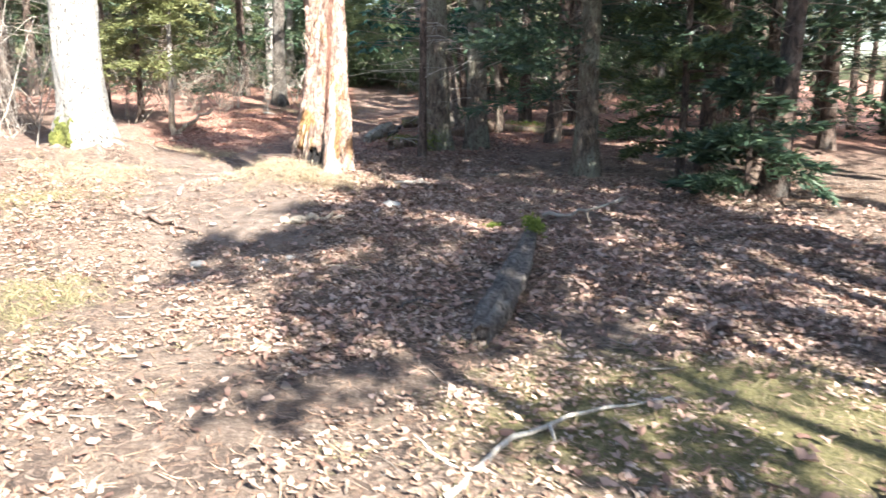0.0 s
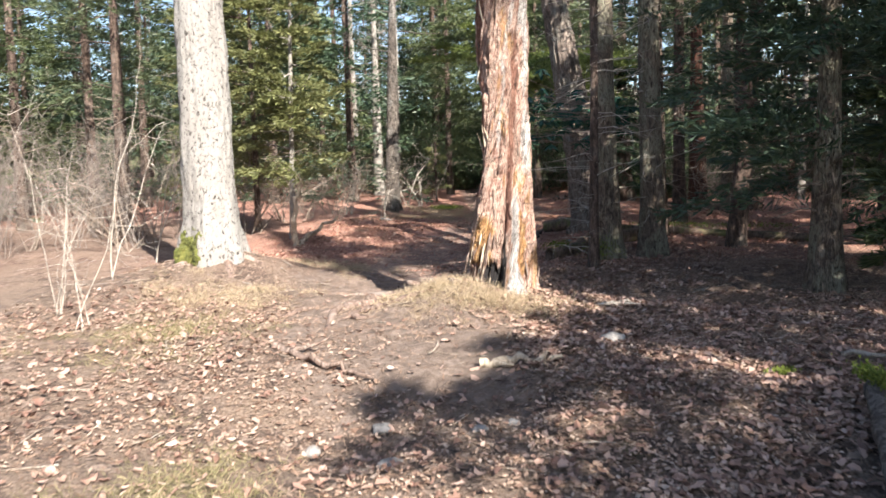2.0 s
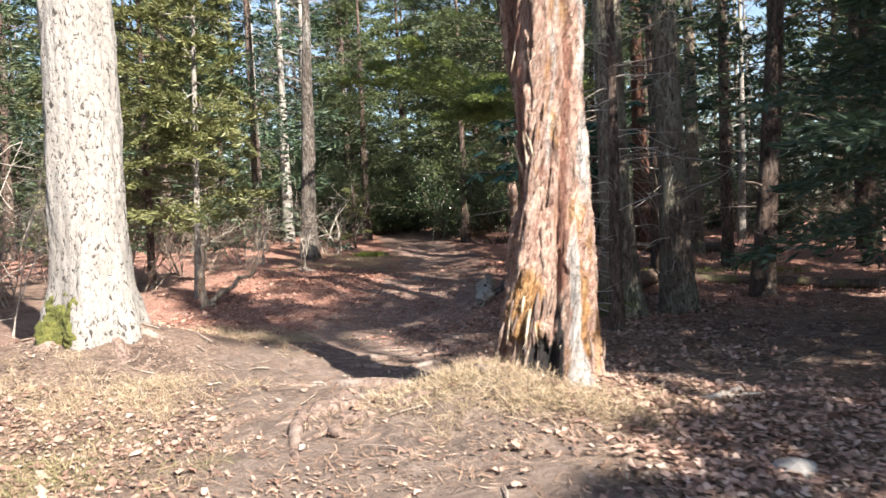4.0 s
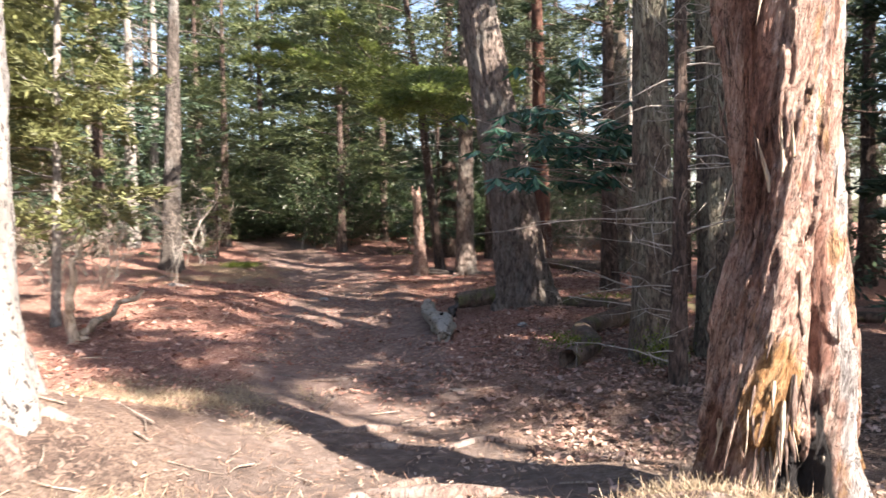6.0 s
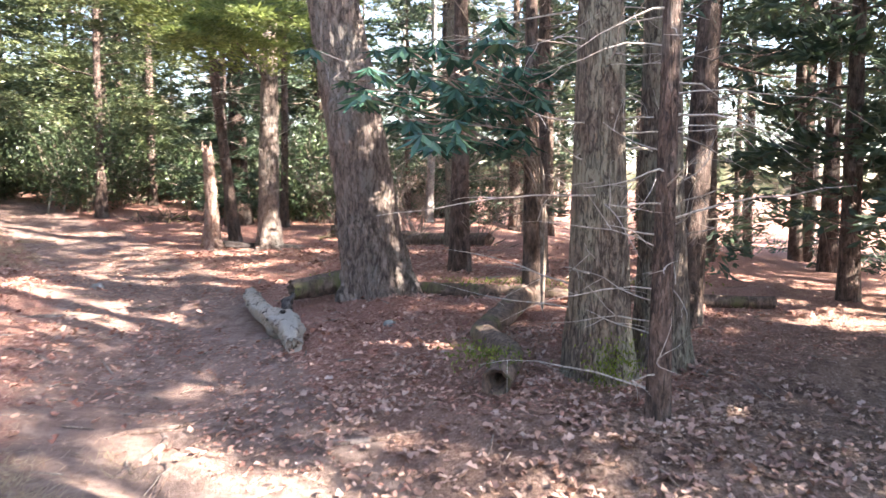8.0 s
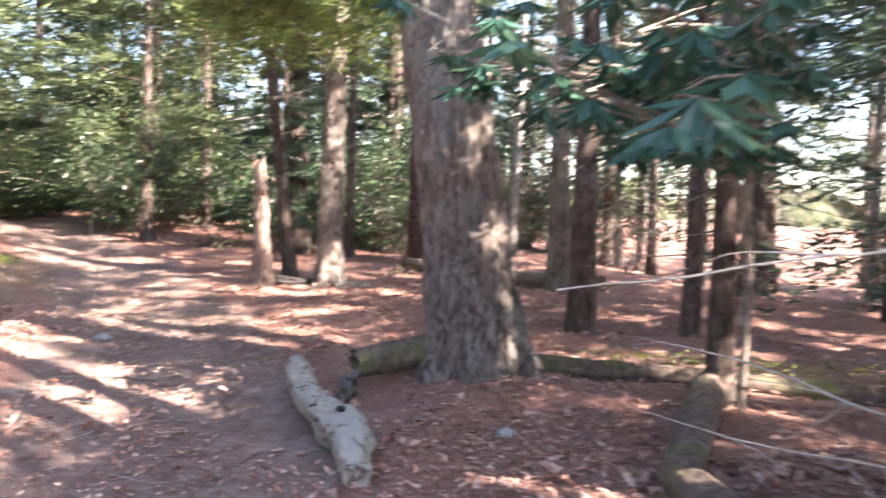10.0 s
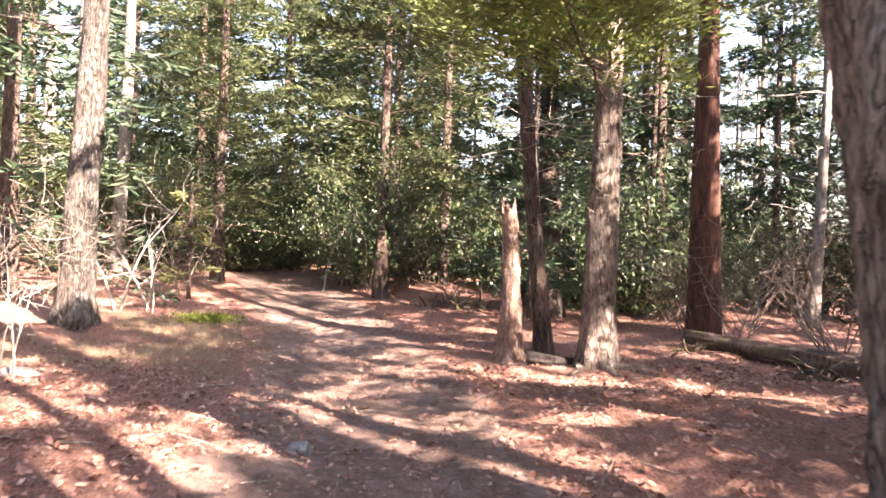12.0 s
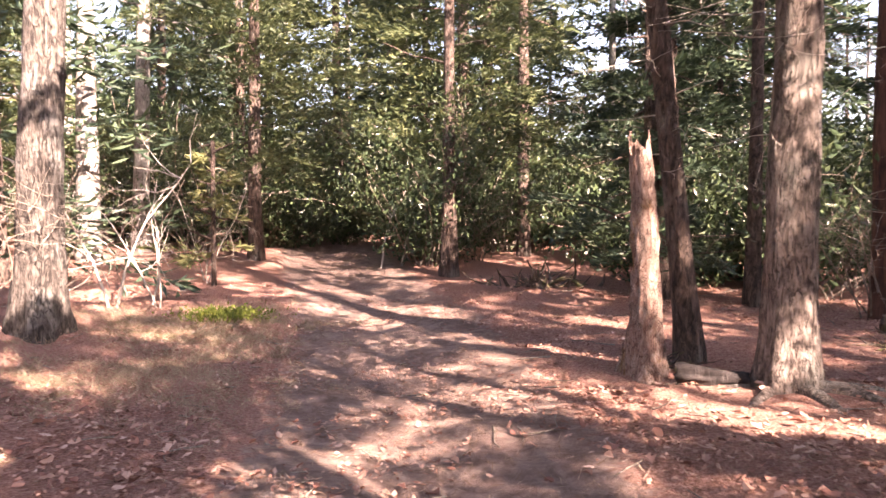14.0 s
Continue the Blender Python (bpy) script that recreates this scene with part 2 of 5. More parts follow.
def ground_material():
    """Forest floor: needle duff, bare trodden soil on the trail, moss and dry-grass patches."""
    m, t, b = nodes_of("forest floor")
    v = coords(t)
    fine = noise_node(t, v, 45, 8, 0.75)
    mid = noise_node(t, v, 7, 6, 0.65, 0.8)
    big = noise_node(t, v, 0.9, 4, 0.6)
    duff = ramp_node(t, fine, [(0.3, (0.06, 0.043, 0.033)), (0.45, (0.17, 0.12, 0.092)), (0.58, (0.29, 0.22, 0.172)), (0.72, (0.46, 0.375, 0.31))])
    # redder pine duff, its tones also raised to lighten ground in shade
    red = ramp_node(t, fine, [(0.3, (0.09, 0.042, 0.032)), (0.45, (0.32, 0.155, 0.118)), (0.58, (0.5, 0.285, 0.225)), (0.72, (0.66, 0.46, 0.38))])
    # old leaves pressed flat: small cells, each its own shade, dark where they part
    warp = t.nodes.new("ShaderNodeVectorMath")
    warp.operation = "MULTIPLY_ADD"
    wob = t.nodes.new("ShaderNodeTexNoise")
    wob.inputs["Scale"].default_value = 9
    t.links.new(v, wob.inputs["Vector"])
    t.links.new(wob.outputs["Color"], warp.inputs[0])
    warp.inputs[1].default_value = (0.22, 0.22, 0.0)
    t.links.new(v, warp.inputs[2])
    cell = t.nodes.new("ShaderNodeTexVoronoi")
    cell.inputs["Scale"].default_value = 21
    t.links.new(warp.outputs[0], cell.inputs["Vector"])
    seam = t.nodes.new("ShaderNodeTexVoronoi")
    seam.feature = "DISTANCE_TO_EDGE"
    seam.inputs["Scale"].default_value = 21
    t.links.new(warp.outputs[0], seam.inputs["Vector"])
    hue = t.nodes.new("ShaderNodeSeparateColor")
    t.links.new(cell.outputs["Color"], hue.inputs[0])
    old = ramp_node(t, hue.outputs[0], [(0.0, (0.05, 0.032, 0.026)), (0.35, (0.13, 0.085, 0.066)), (0.65, (0.24, 0.165, 0.13)), (0.9, (0.4, 0.31, 0.255))])
    parting = ramp_node(t, seam.outputs["Distance"], [(0.0, (0.22, 0.2, 0.19)), (0.14, (1, 1, 1))])
    old = mix(t, 1.0, old, parting, "MULTIPLY")
    lie = ramp_node(t, noise_node(t, v, 2.3, 5, 0.7), [(0.44, (0, 0, 0)), (0.56, (0.85, 0.85, 0.85))])
    duff = mix(t, lie, duff, old)
    an = t.nodes.new("ShaderNodeAttribute")
    an.attribute_name = "pine_duff_lift"
    duff = mix(t, an.outputs["Fac"], duff, red)
    # far trail soil: pinker by nature, and made lighter to lift its shade
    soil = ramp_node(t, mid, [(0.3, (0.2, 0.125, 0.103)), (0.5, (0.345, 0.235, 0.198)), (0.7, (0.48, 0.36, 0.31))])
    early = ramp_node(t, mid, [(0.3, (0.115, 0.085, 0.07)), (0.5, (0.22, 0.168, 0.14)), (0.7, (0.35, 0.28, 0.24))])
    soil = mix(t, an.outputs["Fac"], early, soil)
    soil = mix(t, 0.5, soil, ramp_node(t, fine, [(0.3, (0.4, 0.38, 0.36)), (0.65, (1, 1, 1))]), "MULTIPLY")
    at = t.nodes.new("ShaderNodeAttribute")
    at.attribute_name = "trodden"
    edge = calc(t, "ADD", at.outputs["Fac"], calc(t, "MULTIPLY", calc(t, "SUBTRACT", mid, 0.5), 0.9))
    col = mix(t, ramp_node(t, edge, [(0.4, (0, 0, 0)), (0.6, (1, 1, 1))]), duff, soil)
    ag = t.nodes.new("ShaderNodeAttribute")
    ag.attribute_name = "grassy"
    grass = ramp_node(t, fine, [(0.3, (0.06, 0.055, 0.02)), (0.5, (0.18, 0.16, 0.065)), (0.7, (0.36, 0.31, 0.16))])
    ge = calc(t, "ADD", ag.outputs["Fac"], calc(t, "MULTIPLY", calc(t, "SUBTRACT", mid, 0.5), 1.2))
    col = mix(t, ramp_node(t, ge, [(0.4, (0, 0, 0)), (0.75, (1, 1, 1))]), col, grass)
    col = mix(t, 0.4, col, ramp_node(t, big, [(0.3, (0.6, 0.55, 0.52)), (0.7, (1, 1, 1))]), "MULTIPLY")
    t.links.new(col, b.inputs["Base Color"])
    b.inputs["Roughness"].default_value = 0.95
    bump_to(t, b, calc(t, "ADD", calc(t, "ADD", fine, calc(t, "MULTIPLY", mid, 0.8)), calc(t, "MULTIPLY", hue.outputs[1], 0.5)), 0.95, 0.04)
    return m


M_GROUND = ground_material()


def moss_material():
    m, t, b = nodes_of("moss bed")
    n = noise_node(t, coords(t), 55, 6, 0.75)
    big = noise_node(t, coords(t), 9, 3, 0.6)
    col = ramp_node(t, calc(t, "ADD", calc(t, "MULTIPLY", n, 0.6), calc(t, "MULTIPLY", big, 0.4)), [(0.35, (0.04, 0.05, 0.014)), (0.5, (0.105, 0.115, 0.025)), (0.65, (0.21, 0.205, 0.055))])
    t.links.new(col, b.inputs["Base Color"])
    b.inputs["Roughness"].default_value = 1.0
    bump_to(t, b, n, 1.0, 0.03)
    return m


M_MOSSBED = moss_material()


def stone_material():
    m, t, b = nodes_of("pale stone")
    n = noise_node(t, coords(t), 18, 6, 0.7)
    t.links.new(ramp_node(t, n, [(0.3, (0.13, 0.125, 0.12)), (0.6, (0.29, 0.28, 0.27))]), b.inputs["Base Color"])
    b.inputs["Roughness"].default_value = 0.8
    bump_to(t, b, n, 0.5, 0.02)
    return m


M_STONE = stone_material()

# ---- mesh tools ----


def mesh_of(name, verts, faces, material, smooth=True):
    """A mesh from an array of points and an array of equal-sided faces."""
    verts, faces = np.asarray(verts, np.float32), np.asarray(faces, np.int32)
    k = faces.shape[1]
    me = bpy.data.meshes.new(name)
    me.vertices.add(len(verts))
    me.vertices.foreach_set("co", verts.ravel())
    me.loops.add(faces.size)
    me.loops.foreach_set("vertex_index", faces.ravel())
    me.polygons.add(len(faces))
    me.polygons.foreach_set("loop_start", np.arange(0, faces.size, k, dtype=np.int32))
    me.polygons.foreach_set("use_smooth", np.full(len(faces), smooth))
    me.update(calc_edges=True)
    me.validate()
    me.materials.append(material)
    return me


class Builder:
    """Gathers quads of one mesh."""

    def __init__(self):
        self.v, self.f, self.n = [], [], 0

    def add(self, verts, faces):
        self.v.append(np.asarray(verts, float))
        self.f.append(np.asarray(faces, int) + self.n)
        self.n += len(verts)

    def mesh(self, name, material, smooth=True):
        return mesh_of(name, np.concatenate(self.v), np.concatenate(self.f), material, smooth)


def ring_faces(rings, sides):
    i = np.arange(rings - 1)[:, None] * sides
    j = np.arange(sides)[None, :]
    k = (j + 1) % sides
    return np.stack([i + j, i + k, i + k + sides, i + j + sides], -1).reshape(-1, 4)


def tube(b, pts, radii, sides=5):
    """A round stem along pts; ends close to points."""
    pts, radii = np.asarray(pts, float), np.asarray(radii, float)
    d = np.gradient(pts, axis=0)
    d /= np.linalg.norm(d, axis=1)[:, None] + 1e-9
    ref = np.array([0.0, 0.0, 1.0]) if abs(d[0][2]) < 0.8 else np.array([1.0, 0.0, 0.0])
    u = np.cross(d, ref)
    u /= np.linalg.norm(u, axis=1)[:, None] + 1e-9
    w = np.cross(d, u)
    a = np.linspace(0, 2 * math.pi, sides, endpoint=False)
    ring = u[:, None, :] * np.cos(a)[None, :, None] + w[:, None, :] * np.sin(a)[None, :, None]
    v = pts[:, None, :] + ring * radii[:, None, None]
    b.add(v.reshape(-1, 3), ring_faces(len(pts), sides))
    for end, base in ((pts[0], 0), (pts[-1], (len(pts) - 1) * sides)):
        if sides == 4:
            b.f.append(np.array([[base, base + 1, base + 2, base + 3]]) + b.n - len(pts) * sides)


def wander(rng, start, way, length, steps, wobble=0.12, sag=0.0):
    """A crooked line from start along way."""
    p, d = np.array(start, float), np.array(way, float)
    d /= np.linalg.norm(d)
    out = [p.copy()]
    for _ in range(steps):
        d = d + rng.normal(0, wobble, 3) + np.array([0, 0, sag])
        d /= np.linalg.norm(d)
        p = p + d * length / steps
        out.append(p.copy())
    return np.array(out)


def blades(b, origin, along, across, length, width, fold=0.0, droop=0.0, plain=False):
    """Many leaf blades at once: pointed strips of two quads folded along the rib, or one quad each where plain."""
    n = len(origin)
    length, width = np.broadcast_to(length, (n,))[:, None], np.broadcast_to(width, (n,))[:, None]
    nrm = np.cross(along, across)
    o, m, e = origin, origin + along * length * 0.5 + nrm * fold * width, origin + along * length - nrm * droop * length
    l, r = m - across * width * 0.5 - nrm * fold * width * 2, m + across * width * 0.5 - nrm * fold * width * 2
    if plain:
        b.add(np.stack([o, r, e, l], 1).reshape(-1, 3), np.arange(n * 4).reshape(-1, 4))
        return
    v = np.stack([o, r, e, l, m], 1).reshape(-1, 3)
    k = np.arange(n)[:, None] * 5
    f = np.concatenate([k + np.array([[0, 1, 2, 4]]), k + np.array([[0, 4, 2, 3]])], 0)
    b.add(v, f)


def unit(a):
    return a / (np.linalg.norm(a, axis=-1, keepdims=True) + 1e-9)


def part(name, me, parent=None, label=""):
    ob = new(name, me)
    if parent is not None:
        ob.parent = parent
    return tagged(ob, label) if label else ob


def thing(name, at, label, category, group="", turn=0.0, size=1.0):
    e = new(name)
    e.empty_display_size = 0.1
    e.location, e.rotation_euler, e.scale = at, (0, 0, turn), (size, size, size)
    return tagged(e, label, category, group)


# ---- the lie of the land ----
LAND_Y = np.array([-60, -8, 0, 4.7, 7, 9, 10.4, 12, 15.5, 18, 22, 25, 30, 38, 60, 120, 400.0])
LAND_Z = np.array([-1.5, -0.3, -0.06, 0, 0.2, 0.3, 0.26, 0.26, 0.48, 0.6, 0.74, 0.84, 1.2, 1.75, 2.6, 4.0, 6.0])
_rw = np.random.RandomState(4)
WAVES = [(_rw.normal(0, k, 2), _rw.uniform(0, 6.28), a) for k, a in ((2.2, 0.022), (2.6, 0.02), (5, 0.011), (6, 0.011), (9, 0.006), (13, 0.005), (15, 0.005), (24, 0.003))]


def ramp(a, b, x):
    u = np.clip((x - a) / (b - a), 0, 1)
    return u * u * (3 - 2 * u)


def hump(x, y, cx, cy, sx, sy, h):
    return h * np.exp(-(((x - cx) / sx) ** 2) - ((y - cy) / sy) ** 2)


def trail_x(y):
    return np.interp(y, [-10, 0, 5, 8, 11, 14, 17, 21, 25, 30, 40], [0.4, 0.1, -1.2, -2.4, -3.0, -2.6, -2.0, -1.7, -1.7, -2.4, -3.4])


def land(x, y):
    """Height of the ground."""
    x, y = np.asarray(x, float), np.asarray(y, float)
    z = sum(np.interp(y + d, LAND_Y, LAND_Z) for d in (-0.9, -0.45, 0, 0.45, 0.9)) / 5
    z = z + hump(x, y, -5.3, 11.2, 1.6, 1.4, 0.44) + hump(x, y, -1.45, 9.35, 1.0, 0.85, 0.19) + hump(x, y, -2.9, 10.2, 1.3, 0.4, 0.06) + hump(x, y, -1.65, 8.95, 0.8, 0.5, 0.1) + hump(x, y, -4.65, 11.4, 0.8, 0.7, 0.13) - hump(x, y, -2.35, 6.4, 0.9, 0.75, 0.3)
    z = z - hump(x, y, -2.9, 23.4, 2.2, 3.4, 0.14) - hump(x, y, -4.45, 10.6, 0.6, 0.7, 0.13) + hump(x, y, -2.0, 9.25, 0.45, 0.4, 0.13) - hump(x, y, -2.4, 14.6, 0.8, 1.5, 0.09) + hump(x, y, 1.9, 10.2, 1.5, 1.5, 0.1)
    u = x - trail_x(y)
    z = z - 0.08 * np.exp(-((u / 0.8) ** 2)) * ramp(9.8, 11.6, y)
    z = z + 0.16 * ramp(0.9, 2.6, u) * ramp(10.5, 12.5, y) * (1 - ramp(18, 22, y)) + 0.06 * ramp(0.9, 2.6, -u) * ramp(11, 15, y)
    z = z + 0.10 * ramp(1.5, 4, -u) * ramp(20, 24, y)
    z = z - 0.9 * ramp(5, 16, x) * ramp(8, 16, y)
    near = np.exp(-(np.maximum(np.abs(x + 1) - 9, 0) / 6) ** 2)
    for k, ph, a in WAVES:
        z = z + near * a * np.sin(k[0] * x + k[1] * y + ph)
    return z


def trodden(x, y):
    u = np.abs(x - trail_x(y))
    return (1 - ramp(0.5, 1.5, u)) * (0.35 + 0.65 * ramp(5, 10, y))


def grassy(x, y):
    return np.clip(hump(x, y, 1.4, 3.4, 1.6, 1.1, 1) + hump(x, y, -0.8, 5.9, 0.5, 0.6, 0.45) + hump(x, y, -3.2, 3.9, 0.9, 0.7, 0.6) + hump(x, y, -2.95, 5.4, 0.4, 0.8, 0.5) + hump(x, y, -2.2, 9.2, 0.6, 0.4, 0.8) + hump(x, y, -4, 24.6, 1.4, 1.2, 0.6) + hump(x, y, -4.4, 8.2, 0.9, 0.9, 0.5), 0, 1)


def axis(lo, hi, step, far):
    mid = np.arange(lo, hi + step, step)
    out, d, p = [], step, 0.0
    while p < far:
        d *= 1.22
        p += d
        out.append(p)
    out = np.array(out)
    return np.concatenate([lo - out[::-1], mid, mid[-1] + out])


def ground_sheet():
    xs, ys = axis(-7.5, 5.5, 0.075, 320), axis(0.5, 27, 0.085, 420)
    X, Y = np.meshgrid(xs, ys)
    v = np.stack([X, Y, land(X, Y)], -1).reshape(-1, 3)
    i = np.arange(len(ys) - 1)[:, None] * len(xs)
    j = np.arange(len(xs) - 1)[None, :]
    f = np.stack([i + j, i + j + 1, i + j + 1 + len(xs), i + j + len(xs)], -1).reshape(-1, 4)
    me = mesh_of("ground", v, f, M_GROUND)
    # the last mask sets both the pine duff and its shade-lifting lighter tones
    for key, fn in (("trodden", trodden), ("grassy", grassy), ("pine_duff_lift", lambda x, y: ramp(10.5, 15.5, y) * (1 - 0.85 * (1 - ramp(-8, -5.5, x)) * (1 - ramp(19, 24, y))))):
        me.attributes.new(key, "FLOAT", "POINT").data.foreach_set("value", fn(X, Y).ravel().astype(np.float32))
    tagged(new("ground", me), "brown forest floor of duff, trodden soil and thin grass", "ground", kind="structure")


ground_sheet()

# ---- trees ----


def trunk_line(h, lean, bow, n):
    z = np.linspace(0, 1, n) ** 1.25
    x = lean[0] * h * z + bow[0] * np.sin(z * math.pi)
    y = lean[1] * h * z + bow[1] * np.sin(z * math.pi)
    return np.stack([x, y, h * z], 1)


def trunk_mesh(name, material, h, r0, r1, lean=(0, 0), bow=(0, 0), sides=20, rings=40, flare=0.5, lobes=5, ridge=0.03, seed=0, deep=0.15, tall=0.28):
    """A tapered trunk with flared root lobes and ridged bark; its foot goes a little into the ground."""
    rng = np.random.RandomState(seed)
    line = trunk_line(h, lean, bow, rings)
    line[0, 2] = -deep
    a = np.linspace(0, 2 * math.pi, sides, endpoint=False)
    z = np.maximum(line[:, 2], 0)[:, None]
    u = z / h
    ph, ph2 = rng.uniform(0, 6.28, 2)
    rad = (r0 + (r1 - r0) * u ** 0.8) * (1 + 0.06 * np.sin(2 * a + ph + z) + 0.04 * np.sin(3 * a + ph2 - 1.7 * z))
    rad = rad * (1 + flare * np.exp(-z / tall) * (0.55 + 0.45 * np.sin(lobes * a + ph2)))
    if ridge:
        n = np.empty_like(rad)
        for i in range(rings):
            zz = line[i, 2]
            for j in range(sides):
                c = Vector((math.cos(a[j]) * 3.4 + seed, math.sin(a[j]) * 3.4, zz * 2.4))
                n[i, j] = abs(noise.noise(c)) + 0.5 * abs(noise.noise(c * 2.7))
        rad = rad * (1 + ridge * (n * 4 - 1.2))
    v = line[:, None, :] + np.stack([np.cos(a)[None] * rad, np.sin(a)[None] * rad, np.zeros_like(rad)], -1)
    return mesh_of(name, v.reshape(-1, 3), ring_faces(rings, sides), material)


def line_at(h, lean, bow, z):
    u = z / h
    return np.array([lean[0] * z + bow[0] * math.sin(u * math.pi), lean[1] * z + bow[1] * math.sin(u * math.pi), z])


def spray(b, rng, pts, blade, wide, count, reach, droop=0.25):
    """Flat feathery evergreen spray round a bough."""
    n = len(pts) - 1
    s = rng.uniform(0.12, 1.0, count)
    i = np.minimum((s * n).astype(int), n - 1)
    f = (s * n - i)[:, None]
    p = pts[i] * (1 - f) + pts[i + 1] * f
    d = unit(pts[i + 1] - pts[i])
    side = unit(np.cross(d, np.array([[0, 0, 1.0]])))
    off = rng.uniform(-1, 1, count) * reach * (1.05 - s)
    sg = np.sign(off)[:, None]
    al = unit(d * rng.uniform(0.5, 1.1, (count, 1)) + side * sg * rng.uniform(0.3, 0.9, (count, 1)) + rng.normal(0, 0.3, (count, 3)))
    o = p + side * off[:, None] + d * np.abs(off)[:, None] * 0.7 + np.array([[0, 0, -1.0]]) * (np.abs(off)[:, None] * droop) + rng.normal(0, 0.02, (count, 3))
    ac = unit(np.cross(al, np.array([[0, 0, 1.0]]) + rng.normal(0, 0.75, (count, 3))))
    blades(b, o, al, ac, rng.uniform(0.6, 1.3, count) * blade, rng.uniform(0.6, 1.3, count) * wide, 0.0, rng.uniform(0, 0.35, (count, 1)), True)


def crown_mesh(name, seed, material, h, z0, spread, boughs=52, count=90, blade=0.17, wide=0.05, lean=(0, 0), bow=(0, 0), sag=-0.06, rise=0.16):
    rng = np.random.RandomState(seed)
    b = Builder()
    for k in range(boughs):
        u = rng.uniform(0, 1) ** 0.85
        z = z0 + (h - z0) * u
        L = spread * ((1 - u) ** 0.75 + 0.12) * rng.uniform(0.6, 1.15)
        a = rng.uniform(0, 6.28)
        pts = wander(rng, line_at(h, lean, bow, z), (math.cos(a), math.sin(a), rise), L, 7, 0.09, sag)
        c = int(count * (0.3 + 0.7 * min(1, L / spread)))
        spray(b, rng, pts, blade, wide, c, L * rng.uniform(0.24, 0.46), rng.uniform(0.3, 0.8))
    return b.mesh(name, material, False)


def bough_mesh(name, seed, material, h, z0, spread, count=40, r=0.014, lean=(0, 0), bow=(0, 0), z1=None, sag=-0.02, forks=2, sides=4):
    """Bare boughs and dead twigs round a trunk."""
    rng = np.random.RandomState(seed)
    b = Builder()
    for k in range(count):
        z = rng.uniform(z0, z1 or h * 0.95)
        L = spread * rng.uniform(0.3, 1.0) * (1 - 0.5 * z / h)
        a = rng.uniform(0, 6.28)
        pts = wander(rng, line_at(h, lean, bow, z), (math.cos(a), math.sin(a), rng.uniform(-0.1, 0.3)), L, 6, 0.12, sag)
        tube(b, pts, np.linspace(r, r * 0.2, 7) * rng.uniform(0.6, 1.2), sides)
        for _ in range(forks):
            i = rng.randint(2, 6)
            q = wander(rng, pts[i], unit(pts[i] - pts[i - 1] + rng.normal(0, 0.6, 3)), L * rng.uniform(0.2, 0.5), 4, 0.15, sag)
            tube(b, q, np.linspace(r * 0.5, r * 0.12, 5), 3)
    return b.mesh(name, material)


def put(e, x, y, sink=0.0):
    e.location = (x, y, float(land(x, y)) - sink)
    return e


def conifer(x, y, label, r=0.15, h=11.0, lean=(0, 0), bow=(0, 0), bark_m=None, needles=None, z0=3.0, spread=1.9, boughs=52, count=90, dead=26, dead_z=(0.5, 3.5), dead_spread=1.0, seed=0, sides=18, rings=30, ridge=0.03, group="", category="conifer", flare=0.35, near=False, blade=0.17, wide=0.05):
    e = put(thing("conifer_tree", (0, 0, 0), label, category, group), x, y)
    part("trunk", trunk_mesh("trunk", bark_m or M_PINE, h, r, 0.03, lean, bow, sides, rings, flare, 5, ridge, seed), e)
    if dead and near:
        for k in range(dead):
            z = dead_z[0] + (dead_z[1] - dead_z[0]) * (k + 0.5) / dead
            part("dead_branch", bough_mesh("dead_branch", seed * 50 + k, M_TWIG, h, z, dead_spread, 1, 0.0075, lean, bow, z + 0.05), e)
    elif dead and not group:
        for k in range(dead):
            z = dead_z[0] + (dead_z[1] - dead_z[0]) * (k + 0.5) / dead
            part("dead_branch", bough_mesh("dead_branch", seed * 50 + k, M_DEADTWIG, h, z, dead_spread, 1, 0.012, lean, bow, z + 0.05), e)
    elif dead:
        tagged(part("dead_wood", bough_mesh("dead_wood", seed + 50, M_DEADTWIG, h, dead_z[0], dead_spread, dead, 0.012, lean, bow, dead_z[1]), e, "bare grey dead lower branches"), kind="stuff")
    if boughs and not group:
        for k in range(24):
            z = z0 + (h * 0.95 - z0) * (k + 0.5) / 24
            part("bough", bough_mesh("bough", seed * 60 + k, bark_m or M_PINE, h, z, spread * 0.9, 1, 0.02, lean, bow, z + 0.1, -0.02, 1), e)
    elif boughs:
        tagged(part("branchwork", bough_mesh("branchwork", seed + 70, bark_m or M_PINE, h, z0, spread * 0.9, 24, 0.02, lean, bow, None, -0.02, 1), e), kind="stuff")
    if boughs:
        part("crown", crown_mesh("crown", seed + 90, needles or M_HEMLOCK, h, z0, spread, int(boughs * 1.5), int(count * (2.4 if blade < 0.2 else 1.6)), blade * (0.8 if blade < 0.2 else 1), wide * (0.68 if blade < 0.2 else 1), lean, bow), e)
    return e


